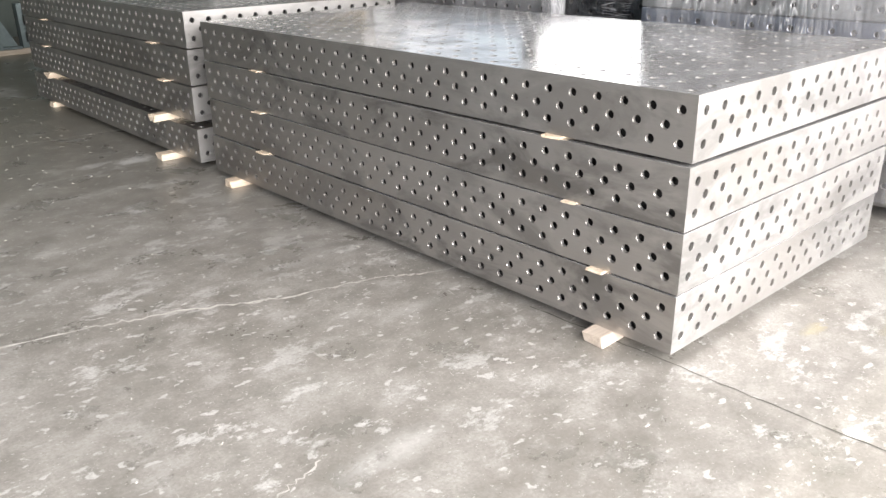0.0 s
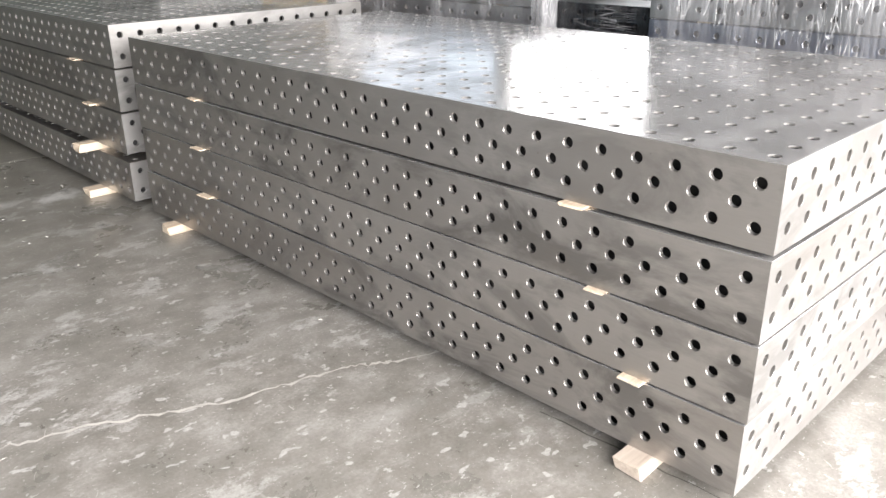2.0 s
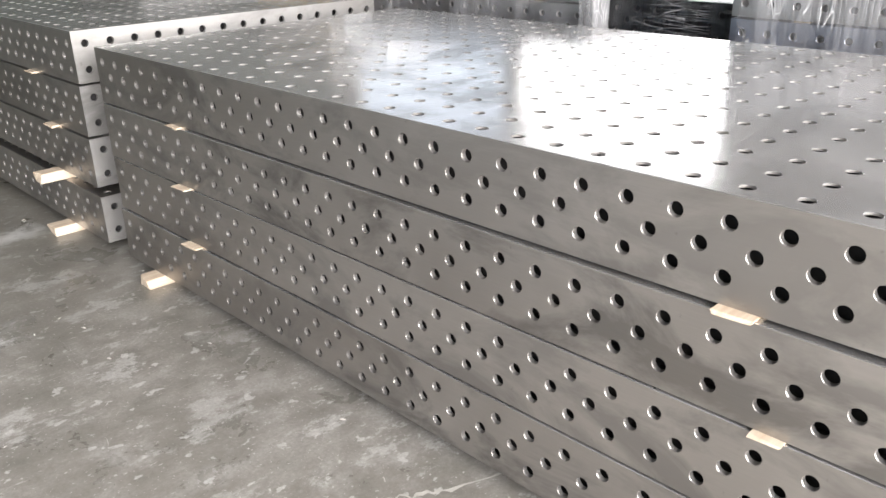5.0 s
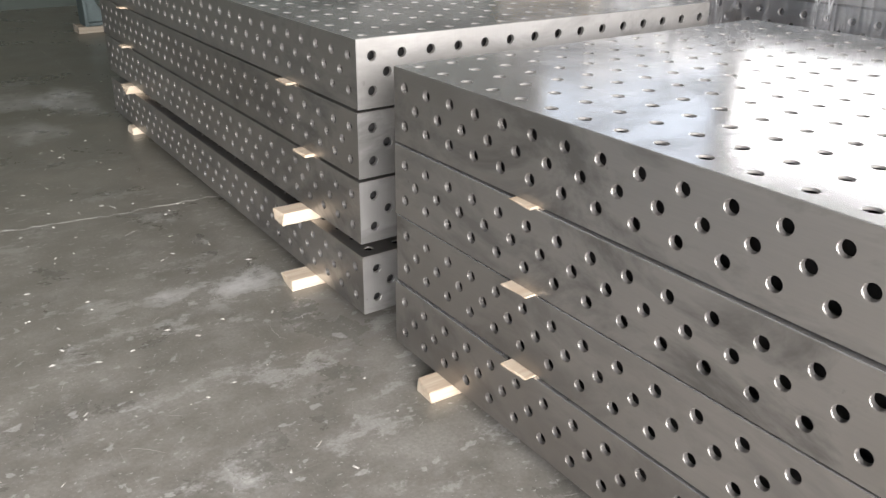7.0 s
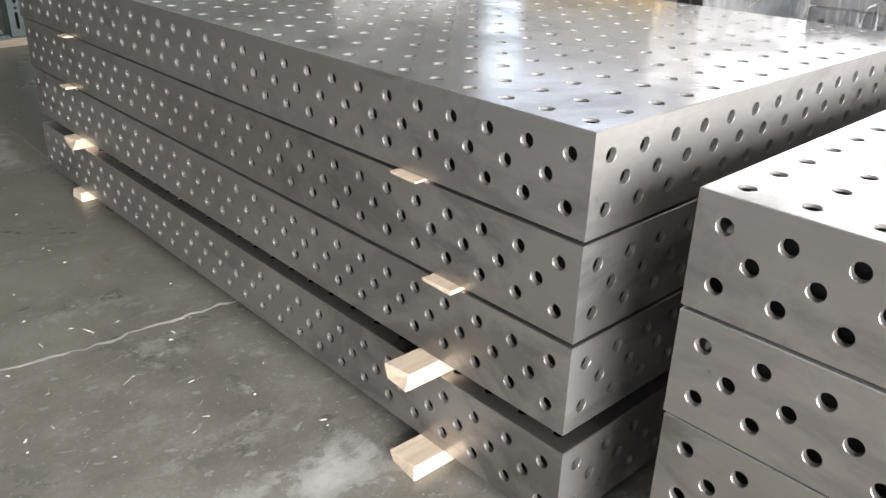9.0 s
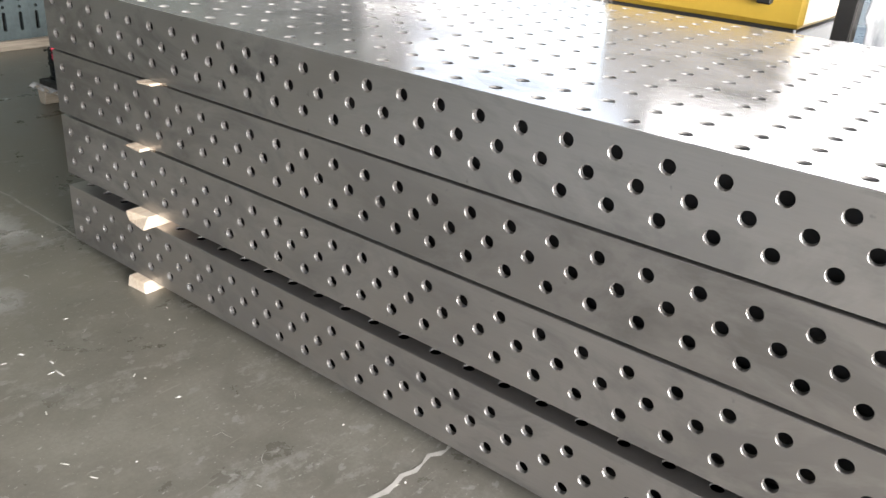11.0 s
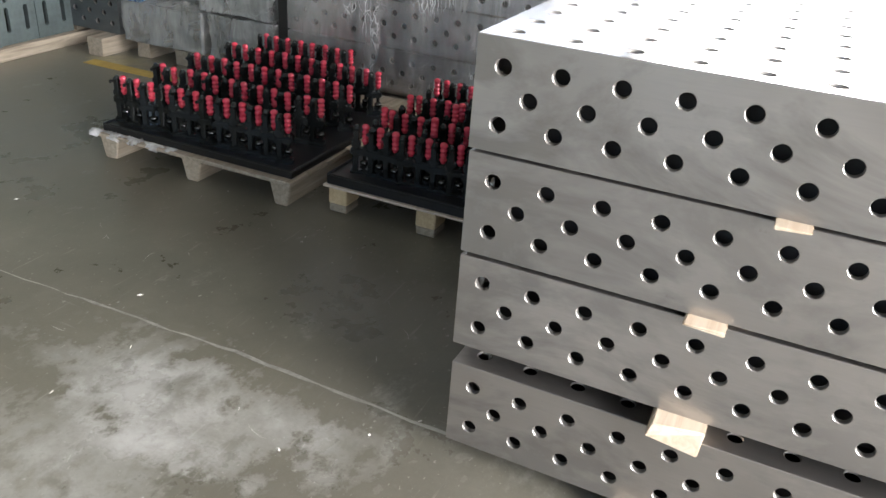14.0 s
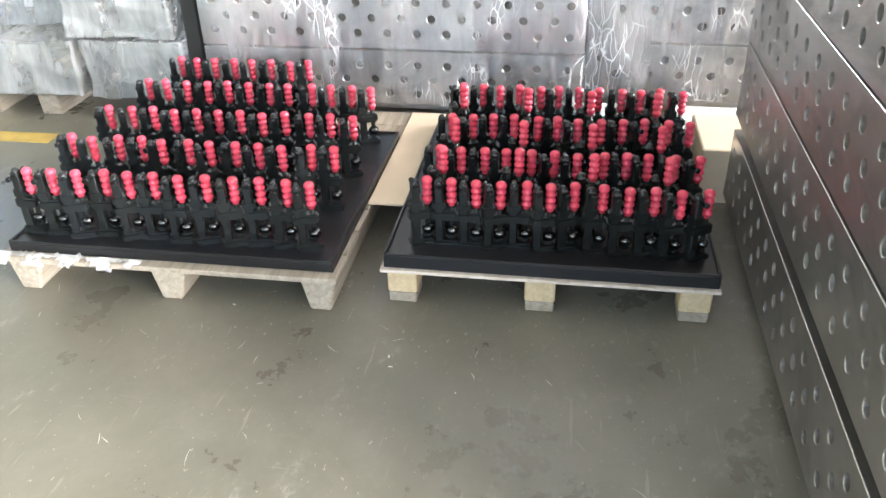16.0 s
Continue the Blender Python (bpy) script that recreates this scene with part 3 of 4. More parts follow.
def film_sheet(name, x, y0, y1, z0, z1, mat, depth, rnd_seed, puff=0.012, nu=70, nv=34):
    """Creased film over a stack's front, wrapped round both ends and lapped over the top."""
    path = [(x + depth, y0 - 0.006), (x - 0.006, y0 - 0.006), (x - 0.006, y1 + 0.006), (x + depth, y1 + 0.006)]
    lens = [depth, y1 - y0, depth]
    tot = sum(lens)
    v, f = [], []
    for i in range(nu + 1):
        s = tot * i / nu
        k = 0
        while k < 2 and s > lens[k]:
            s -= lens[k]
            k += 1
        a, b = Vector(path[k]), Vector(path[k + 1])
        p = a + (b - a) * min(1, s / lens[k])
        d = (b - a).normalized()
        out = Vector((d.y, -d.x)) * -1
        if out.dot(p - Vector((x + depth / 2, (y0 + y1) / 2))) < 0:
            out = -out
        for j in range(nv + 1):
            z = z0 + (z1 - z0) * j / nv
            w = noise.noise(Vector((i * 0.33, j * 0.13 + i * 0.06, rnd_seed))) + 0.6 * noise.noise(Vector((i * 0.9, j * 0.5, rnd_seed + 7)))
            q = p + out * (abs(w) * puff + 0.003)
            v.append((q.x, q.y, z + 0.3 * puff * w))
    for i in range(nu):
        for j in range(nv):
            a = i * (nv + 1) + j
            f.append((a, a + nv + 1, a + nv + 2, a + 1))
    return mesh(name, v, f, [mat], [True] * len(f))


def wrapped_stack(x, y0, wide, tables, base, steel_mats, film_mat, label, depth=12, gap=0.008, film_label="creased glossy stretch film", seed=1, puff=0.012):
    """Tables standing one on another, nw tenths deep in x and wide tenths along y, on skids, in film."""
    for i in range(tables):
        mat = steel_mats[i % len(steel_mats)]
        key = (wide, depth, mat.name)
        if key not in BACK:
            BACK[key] = table_meshes("stored_table", wide, depth, mat, mat, False, 12)
        z = base + i * (TH + gap) + TH
        t = welding_table(pose(x, y0, z), BACK[key], label, "stored tables", "stored_welding_table")
        if i:
            for yy in (y0 + 0.25, y0 + wide * 0.1 - 0.3):
                timber("wooden_slip", x + 0.01, x + min(0.6, depth * 0.09), yy, yy + 0.06, z - TH - gap + 0.0005, z - TH - 0.0005, PALLET, "thin pine slip between stored tables", "stored slips", 0, 0.001)
    for yy in (y0 + 0.2, y0 + wide * 0.1 - 0.3):
        timber("wooden_block", x + 0.02, x + depth * 0.1 - 0.05, yy, yy + 0.09, 0.0, base, PALLET, "old timber skid under stored tables", "skids", 0, 0.002)
    top = base + tables * (TH + gap)
    tagged(new("stretch_film", film_sheet("stretch_film", x, y0, y0 + wide * 0.1, base + 0.02, top - 0.01, film_mat, depth * 0.1, seed, puff)),
           film_label + " round a stack of tables", "stretch film")


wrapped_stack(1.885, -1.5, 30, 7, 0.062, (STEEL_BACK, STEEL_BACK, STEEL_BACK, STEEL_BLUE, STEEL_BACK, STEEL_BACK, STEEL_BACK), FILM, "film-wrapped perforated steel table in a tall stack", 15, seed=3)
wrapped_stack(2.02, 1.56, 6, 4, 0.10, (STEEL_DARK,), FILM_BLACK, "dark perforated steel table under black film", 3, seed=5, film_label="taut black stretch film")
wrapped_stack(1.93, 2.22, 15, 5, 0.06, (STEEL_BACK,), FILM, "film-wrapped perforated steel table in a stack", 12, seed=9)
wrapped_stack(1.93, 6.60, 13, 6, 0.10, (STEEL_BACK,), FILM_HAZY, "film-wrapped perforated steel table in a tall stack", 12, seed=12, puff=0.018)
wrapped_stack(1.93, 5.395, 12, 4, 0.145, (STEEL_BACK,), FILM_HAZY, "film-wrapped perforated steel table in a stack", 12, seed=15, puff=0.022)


# ---- dusty grey film-wrapped bales and white bale ----
def bale(name, x0, x1, y0, y1, z0, z1, mat, label, seed, amount=0.02):
    """A boxy bale whose film lies in sharp folds."""
    bm = bmesh.new()
    box_bm(bm, x0, x1, y0, y1, z0, z1)
    bmesh.ops.subdivide_edges(bm, edges=bm.edges[:], cuts=30, use_grid_fill=True)
    c = Vector(((x0 + x1) / 2, (y0 + y1) / 2, (z0 + z1) / 2))
    half = Vector(((x1 - x0) / 2, (y1 - y0) / 2, (z1 - z0) / 2))
    for v in bm.verts:
        r = Vector([(v.co[i] - c[i]) / half[i] for i in range(3)])
        d = Vector([math.copysign(abs(k) ** 6, k) for k in r]).normalized()
        p = v.co + Vector((seed, seed * 2, 0))
        fold = noise.noise(p * 4)
        for s, f in ((1.0, 4.0), (0.55, 9.0), (0.14, 23.0)):
            q = Vector((p.x * f, p.y * f * 0.8 + p.z * f * 0.5, p.z * f * 1.3 - p.y * f * 0.4))
            fold += s * (1 - 2.4 * abs(noise.noise(q)))
        v.co += d * amount * (fold * 0.5 - 1.0)
        v.co.z = max(v.co.z, z0)
    return tagged(new(name, finish(name, bm, mat, smooth=True)), label, "wrapped bale")


SOLID_GREY = film("dusty_grey_bale_film", (0.25, 0.257, 0.25), 0.97, 1.0, (3, 8, 4), 0.14, (0.30, 0.308, 0.30))
for y0, y1, z0, z1, x0 in ((8.42, 8.95, 0.075, 0.30, 1.95), (8.00, 8.40, 0.075, 0.30, 1.96), (8.02, 8.44, 0.303, 0.52, 1.95), (8.47, 8.95, 0.303, 0.50, 2.10)):
    bale("wrapped_bale", x0, x0 + 0.7, y0, y1, z0, z1, SOLID_GREY, "grey film-wrapped bale with crinkled shiny folds", y0, 0.02)
for y in (8.08, 8.55, 8.8):
    timber("wooden_block", 1.98, 2.6, y, y + 0.08, 0.0, 0.078, PALLET, "old timber skid under wrapped bales", "skids", 0, 0.002)
bale("bunched_film", 1.87, 2.02, 2.14, 2.225, 0.0, 1.02, FILM_LOOSE, "crumpled white film bunched between two wrapped stacks", 7.0, 0.012)
bale("white_bale", 2.15, 2.85, 3.86, 4.30, 0.0, 1.35, FILM_WHITE, "white film-wrapped upright bale", 4.0, 0.05)
tagged(new("dark_post", box_mesh("dark_post", 2.16, 2.26, 4.33, 4.40, 0.0, 1.04, DARK, 0.006)), "slim dark steel post beside a white bale", "post")
tagged(new("dark_post", box_mesh("dark_post", 1.97, 2.05, 7.925, 7.985, 0.0, 1.5, DARK, 0.006)), "slim dark steel post between wrapped stacks", "post")

# yellow machine behind the second stack
mach = tagged(new("yellow_machine"), "yellow painted machine cabinet on a dark base frame", "machine")
child("base_frame", box_mesh("base_frame", 2.28, 3.3, 4.56, 5.44, 0.0, 0.79, DARK, 0.01), mach, "dark steel base frame")
child("cabinet", box_mesh("cabinet", 2.24, 3.3, 4.53, 5.42, 0.815, 1.06, YELLOW, 0.02), mach)
child("lower_rail", box_mesh("lower_rail", 2.25, 2.30, 4.56, 5.40, 0.79, 0.815, DARK, 0.004), mach, "dark rail")
child("handle", box_mesh("handle", 2.20, 2.24, 4.66, 4.72, 0.90, 1.0, DARK, 0.006), mach, "dark door handle")
child("hood", box_mesh("hood", 2.26, 3.3, 4.55, 5.40, 1.0605, 1.5, HOOD_GREY, 0.02), mach, "pale grey hood")


# ---- slotted angle brackets standing in a row on beams ----
def slotted_plate(name, wide, high, mat, thick=0.02):
    """An upright plate in the x-z plane with pairs of long slots and round holes cut through, facing -y."""
    V, F = [], []

    def vert(x, y, z):
        V.append((x, y, z))
        return len(V) - 1

    def quad(x0, x1, z0, z1):
        F.append((vert(x0, 0, z0), vert(x1, 0, z0), vert(x1, 0, z1), vert(x0, 0, z1)))

    def cut(cx, cz, w, h, rx, rz):
        n = 16
        ring = []
        for k in range(n):
            a = 2 * math.pi * (k + 0.5) / n
            x = cx + rx * math.cos(a)
            z = cz + (rz - rx) * (1 if math.sin(a) > 0 else -1) + rx * math.sin(a)
            ring.append((x, z))
        c = [vert(cx + w / 2 * i, 0, cz + h / 2 * j) for i, j in ((1, 1), (-1, 1), (-1, -1), (1, -1))]
        f0 = [vert(x, 0, z) for x, z in ring]
        f1 = [vert(x, thick, z) for x, z in ring]
        for k in range(n):
            m = (k + 1) % n
            if (k + 1) % 4:
                F.append((c[k // 4], f0[k], f0[m]))
            else:
                F.append((c[k // 4], f0[k], f0[m], c[(k // 4 + 1) % 4]))
            F.append((f0[k], f1[k], f1[m], f0[m]))

    cols = max(1, round(wide / 0.115))
    cw = wide / cols
    rows = ((0.0, 0.055, None), (0.055, 0.185, "slot"), (0.185, 0.245, "hole"), (0.245, 0.375, "slot"), (0.375, 0.435, "hole"), (0.435, high, None))
    for i in range(cols):
        x0 = i * cw
        for z0, z1, what in rows:
            cz = (z0 + z1) / 2
            if what == "slot":
                cut(x0 + cw / 2, cz, cw, z1 - z0, 0.0125, 0.062)
            elif what == "hole":
                cut(x0 + cw / 2, cz, cw, z1 - z0, 0.011, 0.011)
            else:
                quad(x0, x0 + cw, z0, z1)
    # edges and a back plate a hand's width behind, as a hollow angle
    for a, b in (((0, 0), (0, high)), ((wide, high), (wide, 0)), ((0, high), (wide, high)), ((wide, 0), (0, 0))):
        F.append((vert(a[0], 0, a[1]), vert(b[0], 0, b[1]), vert(b[0], 0.12, b[1]), vert(a[0], 0.12, a[1])))
    return mesh(name, V, F, [mat])


BR_A = slotted_plate("slotted_face", 0.228, 0.50, BRACKET)
# coloured dark to stand in for the shade inside the slots
BR_SHADE = box_mesh("back_plate", 0.0, 0.228, 0.121, 0.14, 0.0, 0.50, DARK, 0.002)
first = None
for i in range(5):
    x = 0.83 + i * 0.231
    m = pose(x, 9.30 - 0.004 * (i % 3) + 0.03 * (x - 1.0), 0.066, 0, 0, 1.2)
    if first is None:
        first = tagged(new("slotted_bracket"), "grey-green cast steel bracket with long slots, standing on beams", "bracket", "row of brackets")
        child("slotted_face", BR_A, first)
        child("back_plate", BR_SHADE, first)
        first.matrix_world = m
    else:
        copy_thing(first, m)
for y in (9.25, 9.36):
    ob = new("timber_beam", box_mesh("timber_beam", 0.3, 2.3, 0, 0.09, 0, 0.064, PALLET, 0.004))
    ob.matrix_world = pose(0.2, y, 0, 0, 0, 1.2)
    tagged(ob, "long grey timber beam under steel brackets", "beam", "bracket beams")


def gusset(m):
    """A triangular angle bracket seen from its side, with slots in the two legs."""
    root = tagged(new("angle_bracket"), "grey cast steel triangular angle bracket", "bracket", "angle brackets")
    bm = bmesh.new()
    box_bm(bm, 0, 0.03, 0, 0.2, 0, 0.45)
    child("upright_leg", finish("upright_leg", bm, BRACKET, 0.003), root)
    bm = bmesh.new()
    box_bm(bm, 0.0302, 0.24, 0, 0.2, 0, 0.03)
    child("foot_leg", finish("foot_leg", bm, BRACKET, 0.003), root)
    bm = bmesh.new()
    vs = [bm.verts.new(p) for p in ((0.0302, 0.09, 0.0302), (0.22, 0.09, 0.0302), (0.0302, 0.09, 0.42), (0.0302, 0.11, 0.0302), (0.22, 0.11, 0.0302), (0.0302, 0.11, 0.42))]
    for f in ((0, 1, 2), (5, 4, 3), (0, 3, 4, 1), (1, 4, 5, 2), (2, 5, 3, 0)):
        bm.faces.new([vs[i] for i in f])
    child("web", finish("web", bm, BRACKET), root)
    root.matrix_world = m


gusset(pose(0.56, 9.22, 0.066, 0, 0, 2))
# dark perforated stand on a timber block, with a blue striped sheet hanging beside
stand_key = table_meshes("dark_stand", 5, 4, STEEL_DARK, STEEL_DARK, False, 12)
for k in range(2):
    welding_table(pose(1.98, 8.99, 0.095 + TH + k * 0.203), stand_key, "dark perforated steel block on a timber block", "dark blocks", "perforated_block")
timber("wooden_block", 1.86, 2.3, 9.0, 9.10, 0.0, 0.092, PALLET, "pale cut timber block under a dark steel block", "skids", 0)
timber("wooden_block", 2.0, 2.4, 9.32, 9.42, 0.0, 0.092, PALLET, "pale cut timber block under a dark steel block", "skids", 0)
V, F, I = [], [], []
for i in range(25):
    for j in range(13):
        s, t = i / 24, j / 12
        V.append((1.93 - 0.03 * math.sin(s * 9 + t * 2) - 0.02 * t, 8.985 - 0.27 * s + 0.05 * (1 - t) * (0.5 - s), 0.60 - 0.31 * (1 - t) * (0.85 + 0.15 * math.sin(s * 3.1)) ))
for i in range(24):
    for j in range(12):
        a = i * 13 + j
        F.append((a, a + 13, a + 14, a + 1))
        I.append(i % 2)
cloth = new("striped_sheet", mesh("striped_sheet", V, F, [BLUE_CLOTH, PALE_CLOTH], [True] * len(F), I))
sol = cloth.modifiers.new("thickness", "SOLIDIFY")
sol.thickness = 0.003
tagged(cloth, "blue and pale striped woven sheet hanging over bales", "sheet")


# ---- pallets with black and red clamps ----
def runner_mesh(x0, x1, y, z, foot, head):
    """A bearer sawn narrower at the floor than under the deck."""
    bm = bmesh.new()
    for v in box_bm(bm, x0, x1, -1, 1, 0.0, z):
        v.co.y = y + v.co.y * (foot if v.co.z < 0.001 else head)
        v.co.x += 0.012 if v.co.z < 0.001 and v.co.x == x0 else 0.0
    return finish("runner", bm, PALLET, 0.005)


def pallet(x0, x1, y0, y1, label, legs, long_runners, top=0.098):
    root = tagged(new("wooden_pallet"), label, "pallet", "clamp pallets")
    if long_runners:
        rnd = random.Random(3)
        for k in range(9):
            a = x0 + (x1 - x0) * k / 9
            d = rnd.uniform(-0.006, 0.006)
            child("deck_board", box_mesh("deck_board", a + 0.002, a + (x1 - x0) / 9 - 0.004, y0 + d, y1 + d, top - 0.014, top, PALLET, 0.002), root)
    else:
        child("plywood_deck", box_mesh("plywood_deck", x0, x1, y0, y1, top - 0.008, top, GREY_PINE, 0.001), root, "thin pale plywood deck")
    for yy in legs:
        if long_runners:
            child("runner", runner_mesh(x0 + 0.012, x1 - 0.01, yy, top - 0.0142, 0.026, 0.045), root)
            continue
        child("runner", box_mesh("runner", x0 + 0.10, x1 - 0.02, yy - 0.028, yy + 0.028, 0.066, top - 0.0082, PALLET, 0.002), root)
        for xx in (x0 + 0.012, (x0 + x1) / 2 - 0.05, x1 - 0.13):
            child("leg_block", box_mesh("leg_block", xx, xx + 0.085, yy - 0.036, yy + 0.036, 0.028, top - 0.0082 if xx < x0 + 0.02 else 0.0658, BLOCK_PINE, 0.004), root, "sawn pine foot block")
            child("foot_board", box_mesh("foot_board", xx + 0.002, xx + 0.083, yy - 0.034, yy + 0.034, 0.0, 0.0278, PALLET, 0.003), root)
    return root


pallet(0.845, 1.90, 7.155, 8.02, "rough grey wooden pallet carrying rows of clamps", (7.20, 7.58, 7.96), True)
pallet(0.905, 1.80, 6.275, 7.06, "pale wooden pallet carrying rows of clamps", (6.325, 6.68, 7.01), False)
tagged(new("cardboard_sheet", box_mesh("cardboard_sheet", 1.22, 1.88, 7.047, 7.163, 0.0985, 0.106, CARD, 0.002)), "plain brown cardboard packed between two pallets", "cardboard")
tagged(new("cardboard_box", box_mesh("cardboard_box", 1.53, 1.80, 6.10, 6.255, 0.0, 0.17, CARD, 0.004)), "small brown cardboard box on the floor", "box")


def tray(x0, x1, y0, y1, z, label, rim=0.03):
    root = tagged(new("plastic_tray"), label, "tray", "clamp trays")
    child("tray_base", box_mesh("tray_base", x0, x1, y0, y1, z, z + rim - 0.006, BLACK_TRAY, 0.002), root)
    h = z + rim
    for xa, xb, ya, yb in ((x0, x0 + 0.008, y0, y1), (x1 - 0.008, x1, y0, y1), (x0 + 0.008, x1 - 0.008, y0, y0 + 0.008), (x0 + 0.008, x1 - 0.008, y1 - 0.008, y1)):
        child("rim", box_mesh("rim", xa, xb, ya, yb, z + rim - 0.006, h, BLACK_TRAY, 0.002), root)


tray(0.875, 1.66, 7.165, 8.0, 0.0985, "shallow black plastic tray full of clamps")
tray(1.665, 1.885, 7.44, 8.0, 0.0985, "shallow black plastic tray full of clamps")
tray(0.915, 1.76, 6.278, 7.052, 0.0985, "shallow black plastic tray full of clamps", 0.038)

# one clamp: black flat rail, jaw, sliding arm, spindle, red ribbed grip, cross lever
g = []
for k in range(3):
    z = 0.0158 * k
    g += [(0.0080, z + 0.001), (0.0115, z + 0.0042), (0.0126, z + 0.008), (0.0115, z + 0.0118), (0.0080, z + 0.015)]
GRIP = turned("handle", [(0.008, -0.004)] + g + [(0.0116, 0.0505), (0.0130, 0.055), (0.0121, 0.060), (0.0090, 0.064), (0.004, 0.066)], RED_GRIP, 16)
SPINDLE = turned("spindle", [(0.0065, -0.085), (0.0065, 0.0)], BLACK_IRON, 10)
bm = bmesh.new()
box_bm(bm, -0.012, 0.012, -0.036, -0.016, 0.0, 0.182)
RAIL = finish("rail", bm, BLACK_IRON, 0.003)
bm = bmesh.new()
box_bm(bm, -0.015, 0.015, -0.044, 0.018, 0.086, 0.112)
box_bm(bm, -0.014, 0.014, -0.042, -0.010, 0.112, 0.138)
ARM = finish("arm", bm, BLACK_IRON, 0.005, 2)
bm = bmesh.new()
box_bm(bm, -0.018, 0.018, -0.042, 0.020, 0.0, 0.034)
box_bm(bm, -0.010, 0.010, -0.010, 0.012, 0.034, 0.052)
JAW = finish("jaw", bm, BLACK_IRON, 0.005, 2)
PAD = turned("pad", [(0.015, 0.028), (0.015, 0.038), (0.008, 0.044)], BRIGHT_PAD, 12)
PIN = turned("cross_pin", [(0.0065, -0.034), (0.0065, -0.027), (0.0036, -0.026), (0.0036, 0.026), (0.0065, 0.027), (0.0065, 0.034)], BLACK_IRON, 10)
LEVER = turned("lever", [(0.007, 0.0), (0.0065, 0.030), (0.0095, 0.034), (0.0095, 0.042), (0.005, 0.048)], BLACK_IRON, 10)


def clamp(height, label):
    root = tagged(new("clamp"), label, "clamp", "clamps on pallets")
    top = height - 0.066
    child("rail", RAIL, root)
    child("jaw", JAW, root)
    child("arm", ARM, root)
    v = child("lever", LEVER, root)
    v.location = (0.0, -0.026, 0.142)
    c = child("cross_pin", PIN, root)
    c.matrix_local = pose(0.0, -0.026, 0.174, 0, 90, 0) if height < 0.2 else pose(0.0, 0.004, top - 0.02, 0, 90, 0)
    s = child("spindle", SPINDLE, root)
    s.location = (0, 0.004, top)
    p = child("pad", PAD, root)
    p.location = (0, 0.004, 0.024)
    h = child("handle", GRIP, root, "red ribbed plastic handle")
    h.location = (0, 0.004, top)
    return root


LOW = clamp(0.194, "black iron screw clamp with red ribbed handle in a tray")
TALL = clamp(0.236, "tall black screw clamp with red ribbed handle in a tray")
used = {}
rnd = random.Random(5)


def stand(which, x, y):
    m = pose(x + rnd.uniform(-0.008, 0.008), y + rnd.uniform(-0.004, 0.004), 0.107, rnd.uniform(-1, 1), rnd.uniform(-1, 1), 195 + rnd.uniform(-16, 16))
    if which.name in used:
        copy_thing(which, m)
    else:
        used[which.name] = True
        which.matrix_world = m


for x in (0.945, 1.145, 1.355, 1.585):
    for k in range(12):
        stand(LOW, x, 7.226 + k * 0.0655)
for k in range(8):
    stand(LOW, 1.80, 7.49 + k * 0.064)
for x in (1.0, 1.18, 1.40, 1.64):
    for k in range(12):
        stand(LOW, x, 6.322 + k * 0.058)
for x in (1.085, 1.265, 1.5):
    for y in (6.405, 6.58, 6.757, 6.935):
        stand(TALL, x, y)

# torn white film on the grey pallet's front edge
V, F = [], []
for i in range(41):
    for j in range(6):
        s, t = i / 40, j / 5
        w = noise.noise(Vector((i * 0.5, j * 0.8, 2.0)))
        V.append((0.868 - 0.036 * t + 0.01 * w, 8.040 - 0.40 * s, 0.102 + 0.012 * abs(w) + 0.002 * math.sin(i * 0.7) - (0.016 + 0.012 * w) * t ** 2))
for i in range(40):
    for j in range(5):
        a = i * 6 + j
        if j < 2 or noise.noise(Vector((i * 0.22, j * 0.3, 9.0))) < 0.25 - 0.07 * j:
            F.append((a, a + 6, a + 7, a + 1))
tagged(new("torn_film", mesh("torn_film", V, F, [film("torn_film", (0.62, 0.62, 0.62), 0.55, 1.0, (20, 20, 20), 0.3)], [True] * len(F))), "torn white plastic film on a pallet edge", "plastic film")

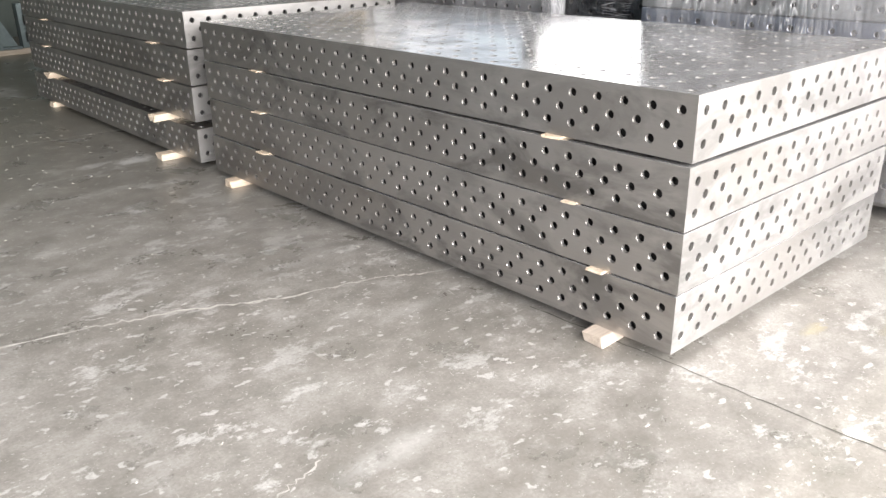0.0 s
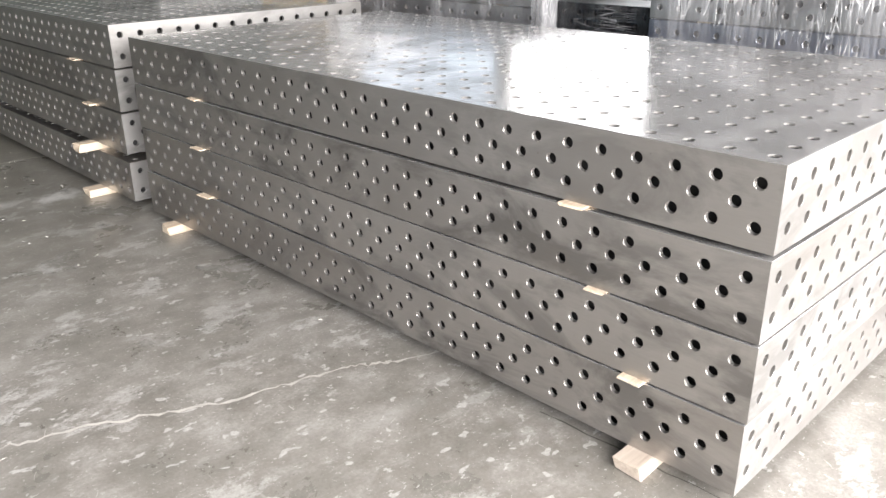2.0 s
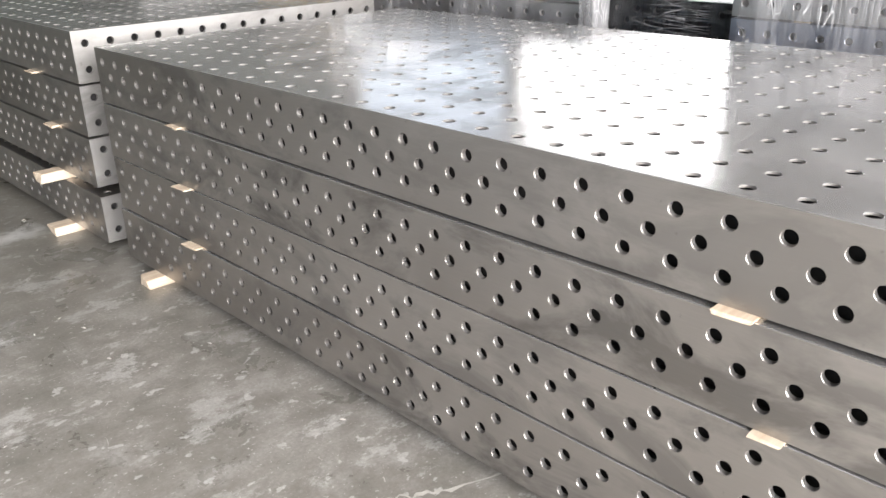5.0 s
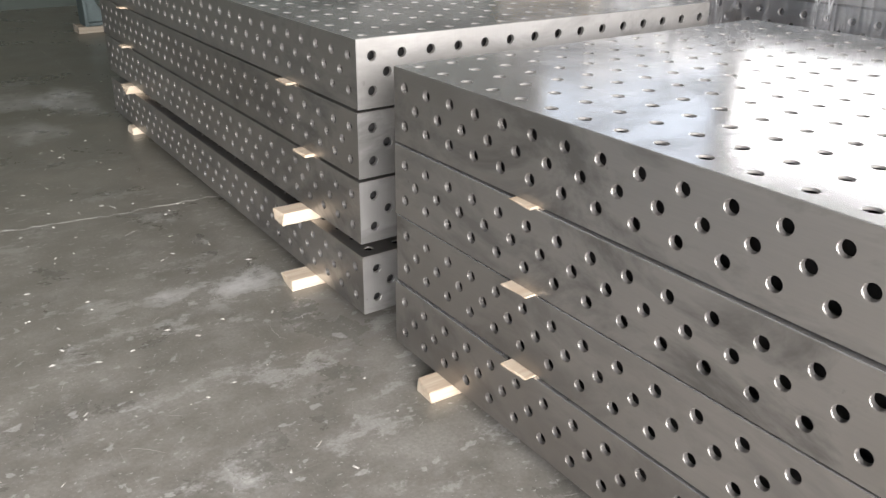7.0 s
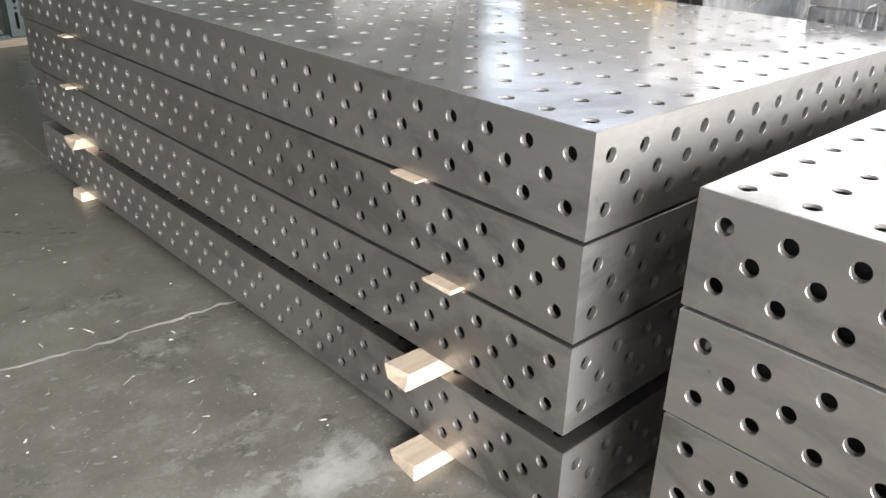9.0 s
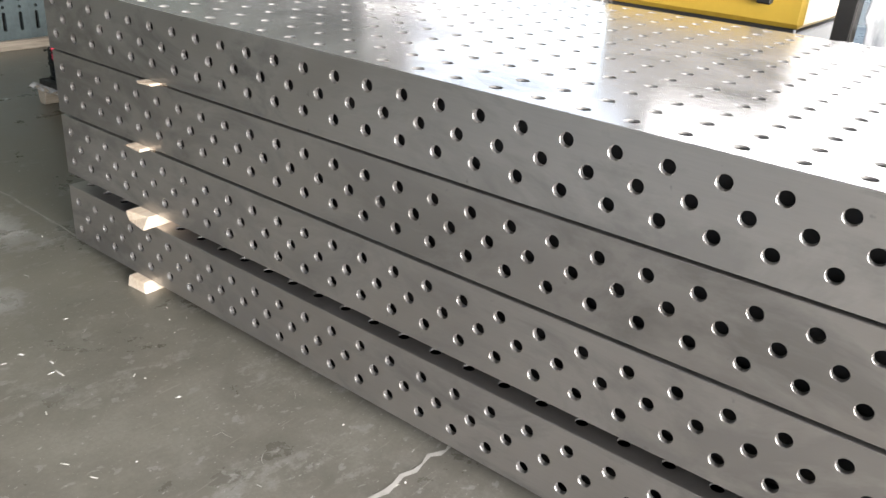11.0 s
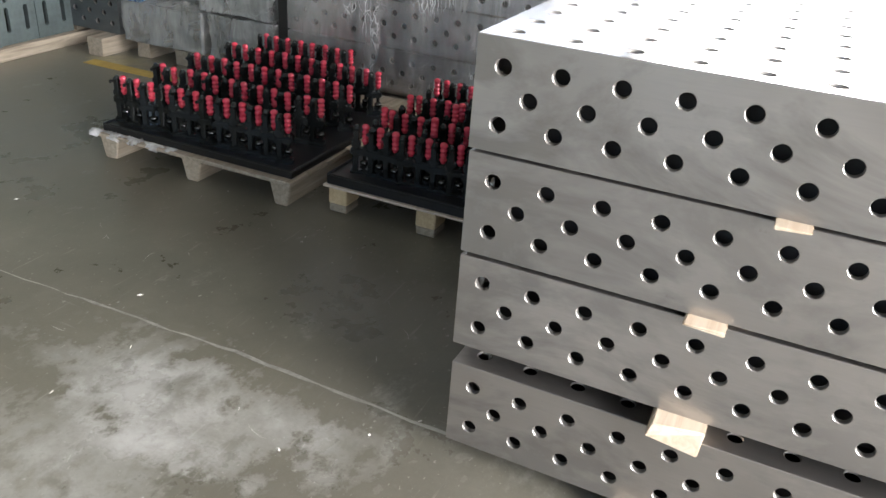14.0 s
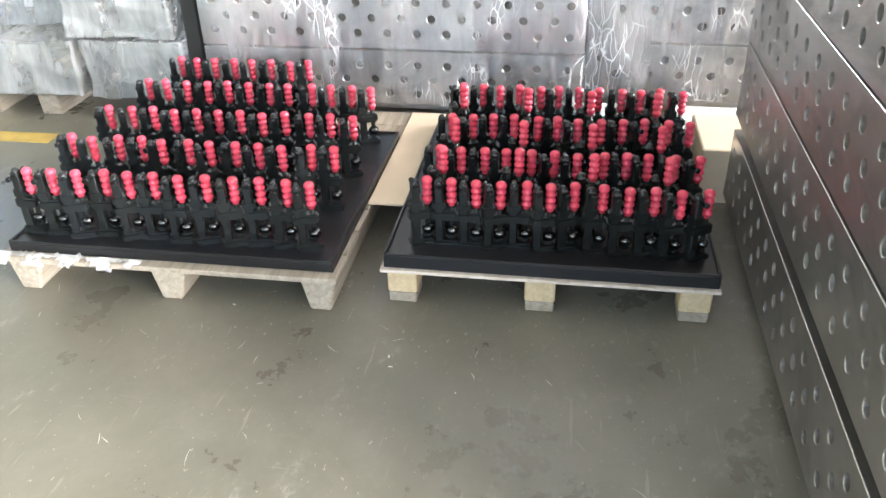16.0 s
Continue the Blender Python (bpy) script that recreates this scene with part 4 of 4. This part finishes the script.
# ---- chips and grit scattered on the floor ----
rnd = random.Random(11)
V, F = [], []
for k in range(380):
    if k % 2:
        x, y = rnd.uniform(-1.6, 0.0), rnd.uniform(2.6, 7.2)
    else:
        x, y = rnd.uniform(-2.6, 0.9), rnd.uniform(-1.6, 8.0)
        if x > -0.05 and y < 6.25:
            x -= 1.0
    a, l, w = rnd.uniform(0, 6.28), rnd.uniform(0.002, 0.011) * (2.2 if k % 13 == 0 else 1), rnd.uniform(0.001, 0.0035)
    c, s = math.cos(a), math.sin(a)
    b = len(V)
    V += [(x + c * l - s * w, y + s * l + c * w, 0.0005), (x - c * l - s * w, y - s * l + c * w, 0.0005), (x - c * l + s * w, y - s * l - c * w, 0.0005), (x + c * l + s * w, y + s * l - c * w, 0.0005), (x, y, 0.0005 + w)]
    F += [(b, b + 1, b + 4), (b + 1, b + 2, b + 4), (b + 2, b + 3, b + 4), (b + 3, b, b + 4)]
tagged(new("floor_grit", mesh("floor_grit", V, F, [CRACK])), "pale wood chips and grit scattered on concrete", "grit", kind="stuff")

# thin pale scratches scored into the floor
rnd = random.Random(23)
V, F = [], []
for k in range(520):
    x, y = rnd.uniform(-2.8, 0.0), rnd.uniform(-1.8, 8.2)
    if k % 6 == 0:
        x, y = rnd.uniform(0.0, 1.6), rnd.choice((rnd.uniform(-1.8, -0.05), rnd.uniform(6.25, 8.0)))
    a, bend = rnd.gauss(0.6, 0.8), rnd.uniform(-0.25, 0.25)
    length, w = rnd.uniform(0.012, 0.05) * (3 if k % 11 == 0 else 1), rnd.uniform(0.0004, 0.0011)
    steps = 4
    for i in range(steps + 1):
        c, q = math.cos(a + bend * i), math.sin(a + bend * i)
        e = w * (1 - abs(2 * i / steps - 1) * 0.8)
        V += [(x - q * e, y + c * e, 0.0006), (x + q * e, y - c * e, 0.0006)]
        if i:
            b = len(V) - 4
            F.append((b, b + 1, b + 3, b + 2))
        x, y = x + c * length / steps, y + q * length / steps
tagged(new("floor_scratches", mesh("floor_scratches", V, F, [CRACK])), "thin pale scratches scored into the concrete", "scratches", kind="stuff")
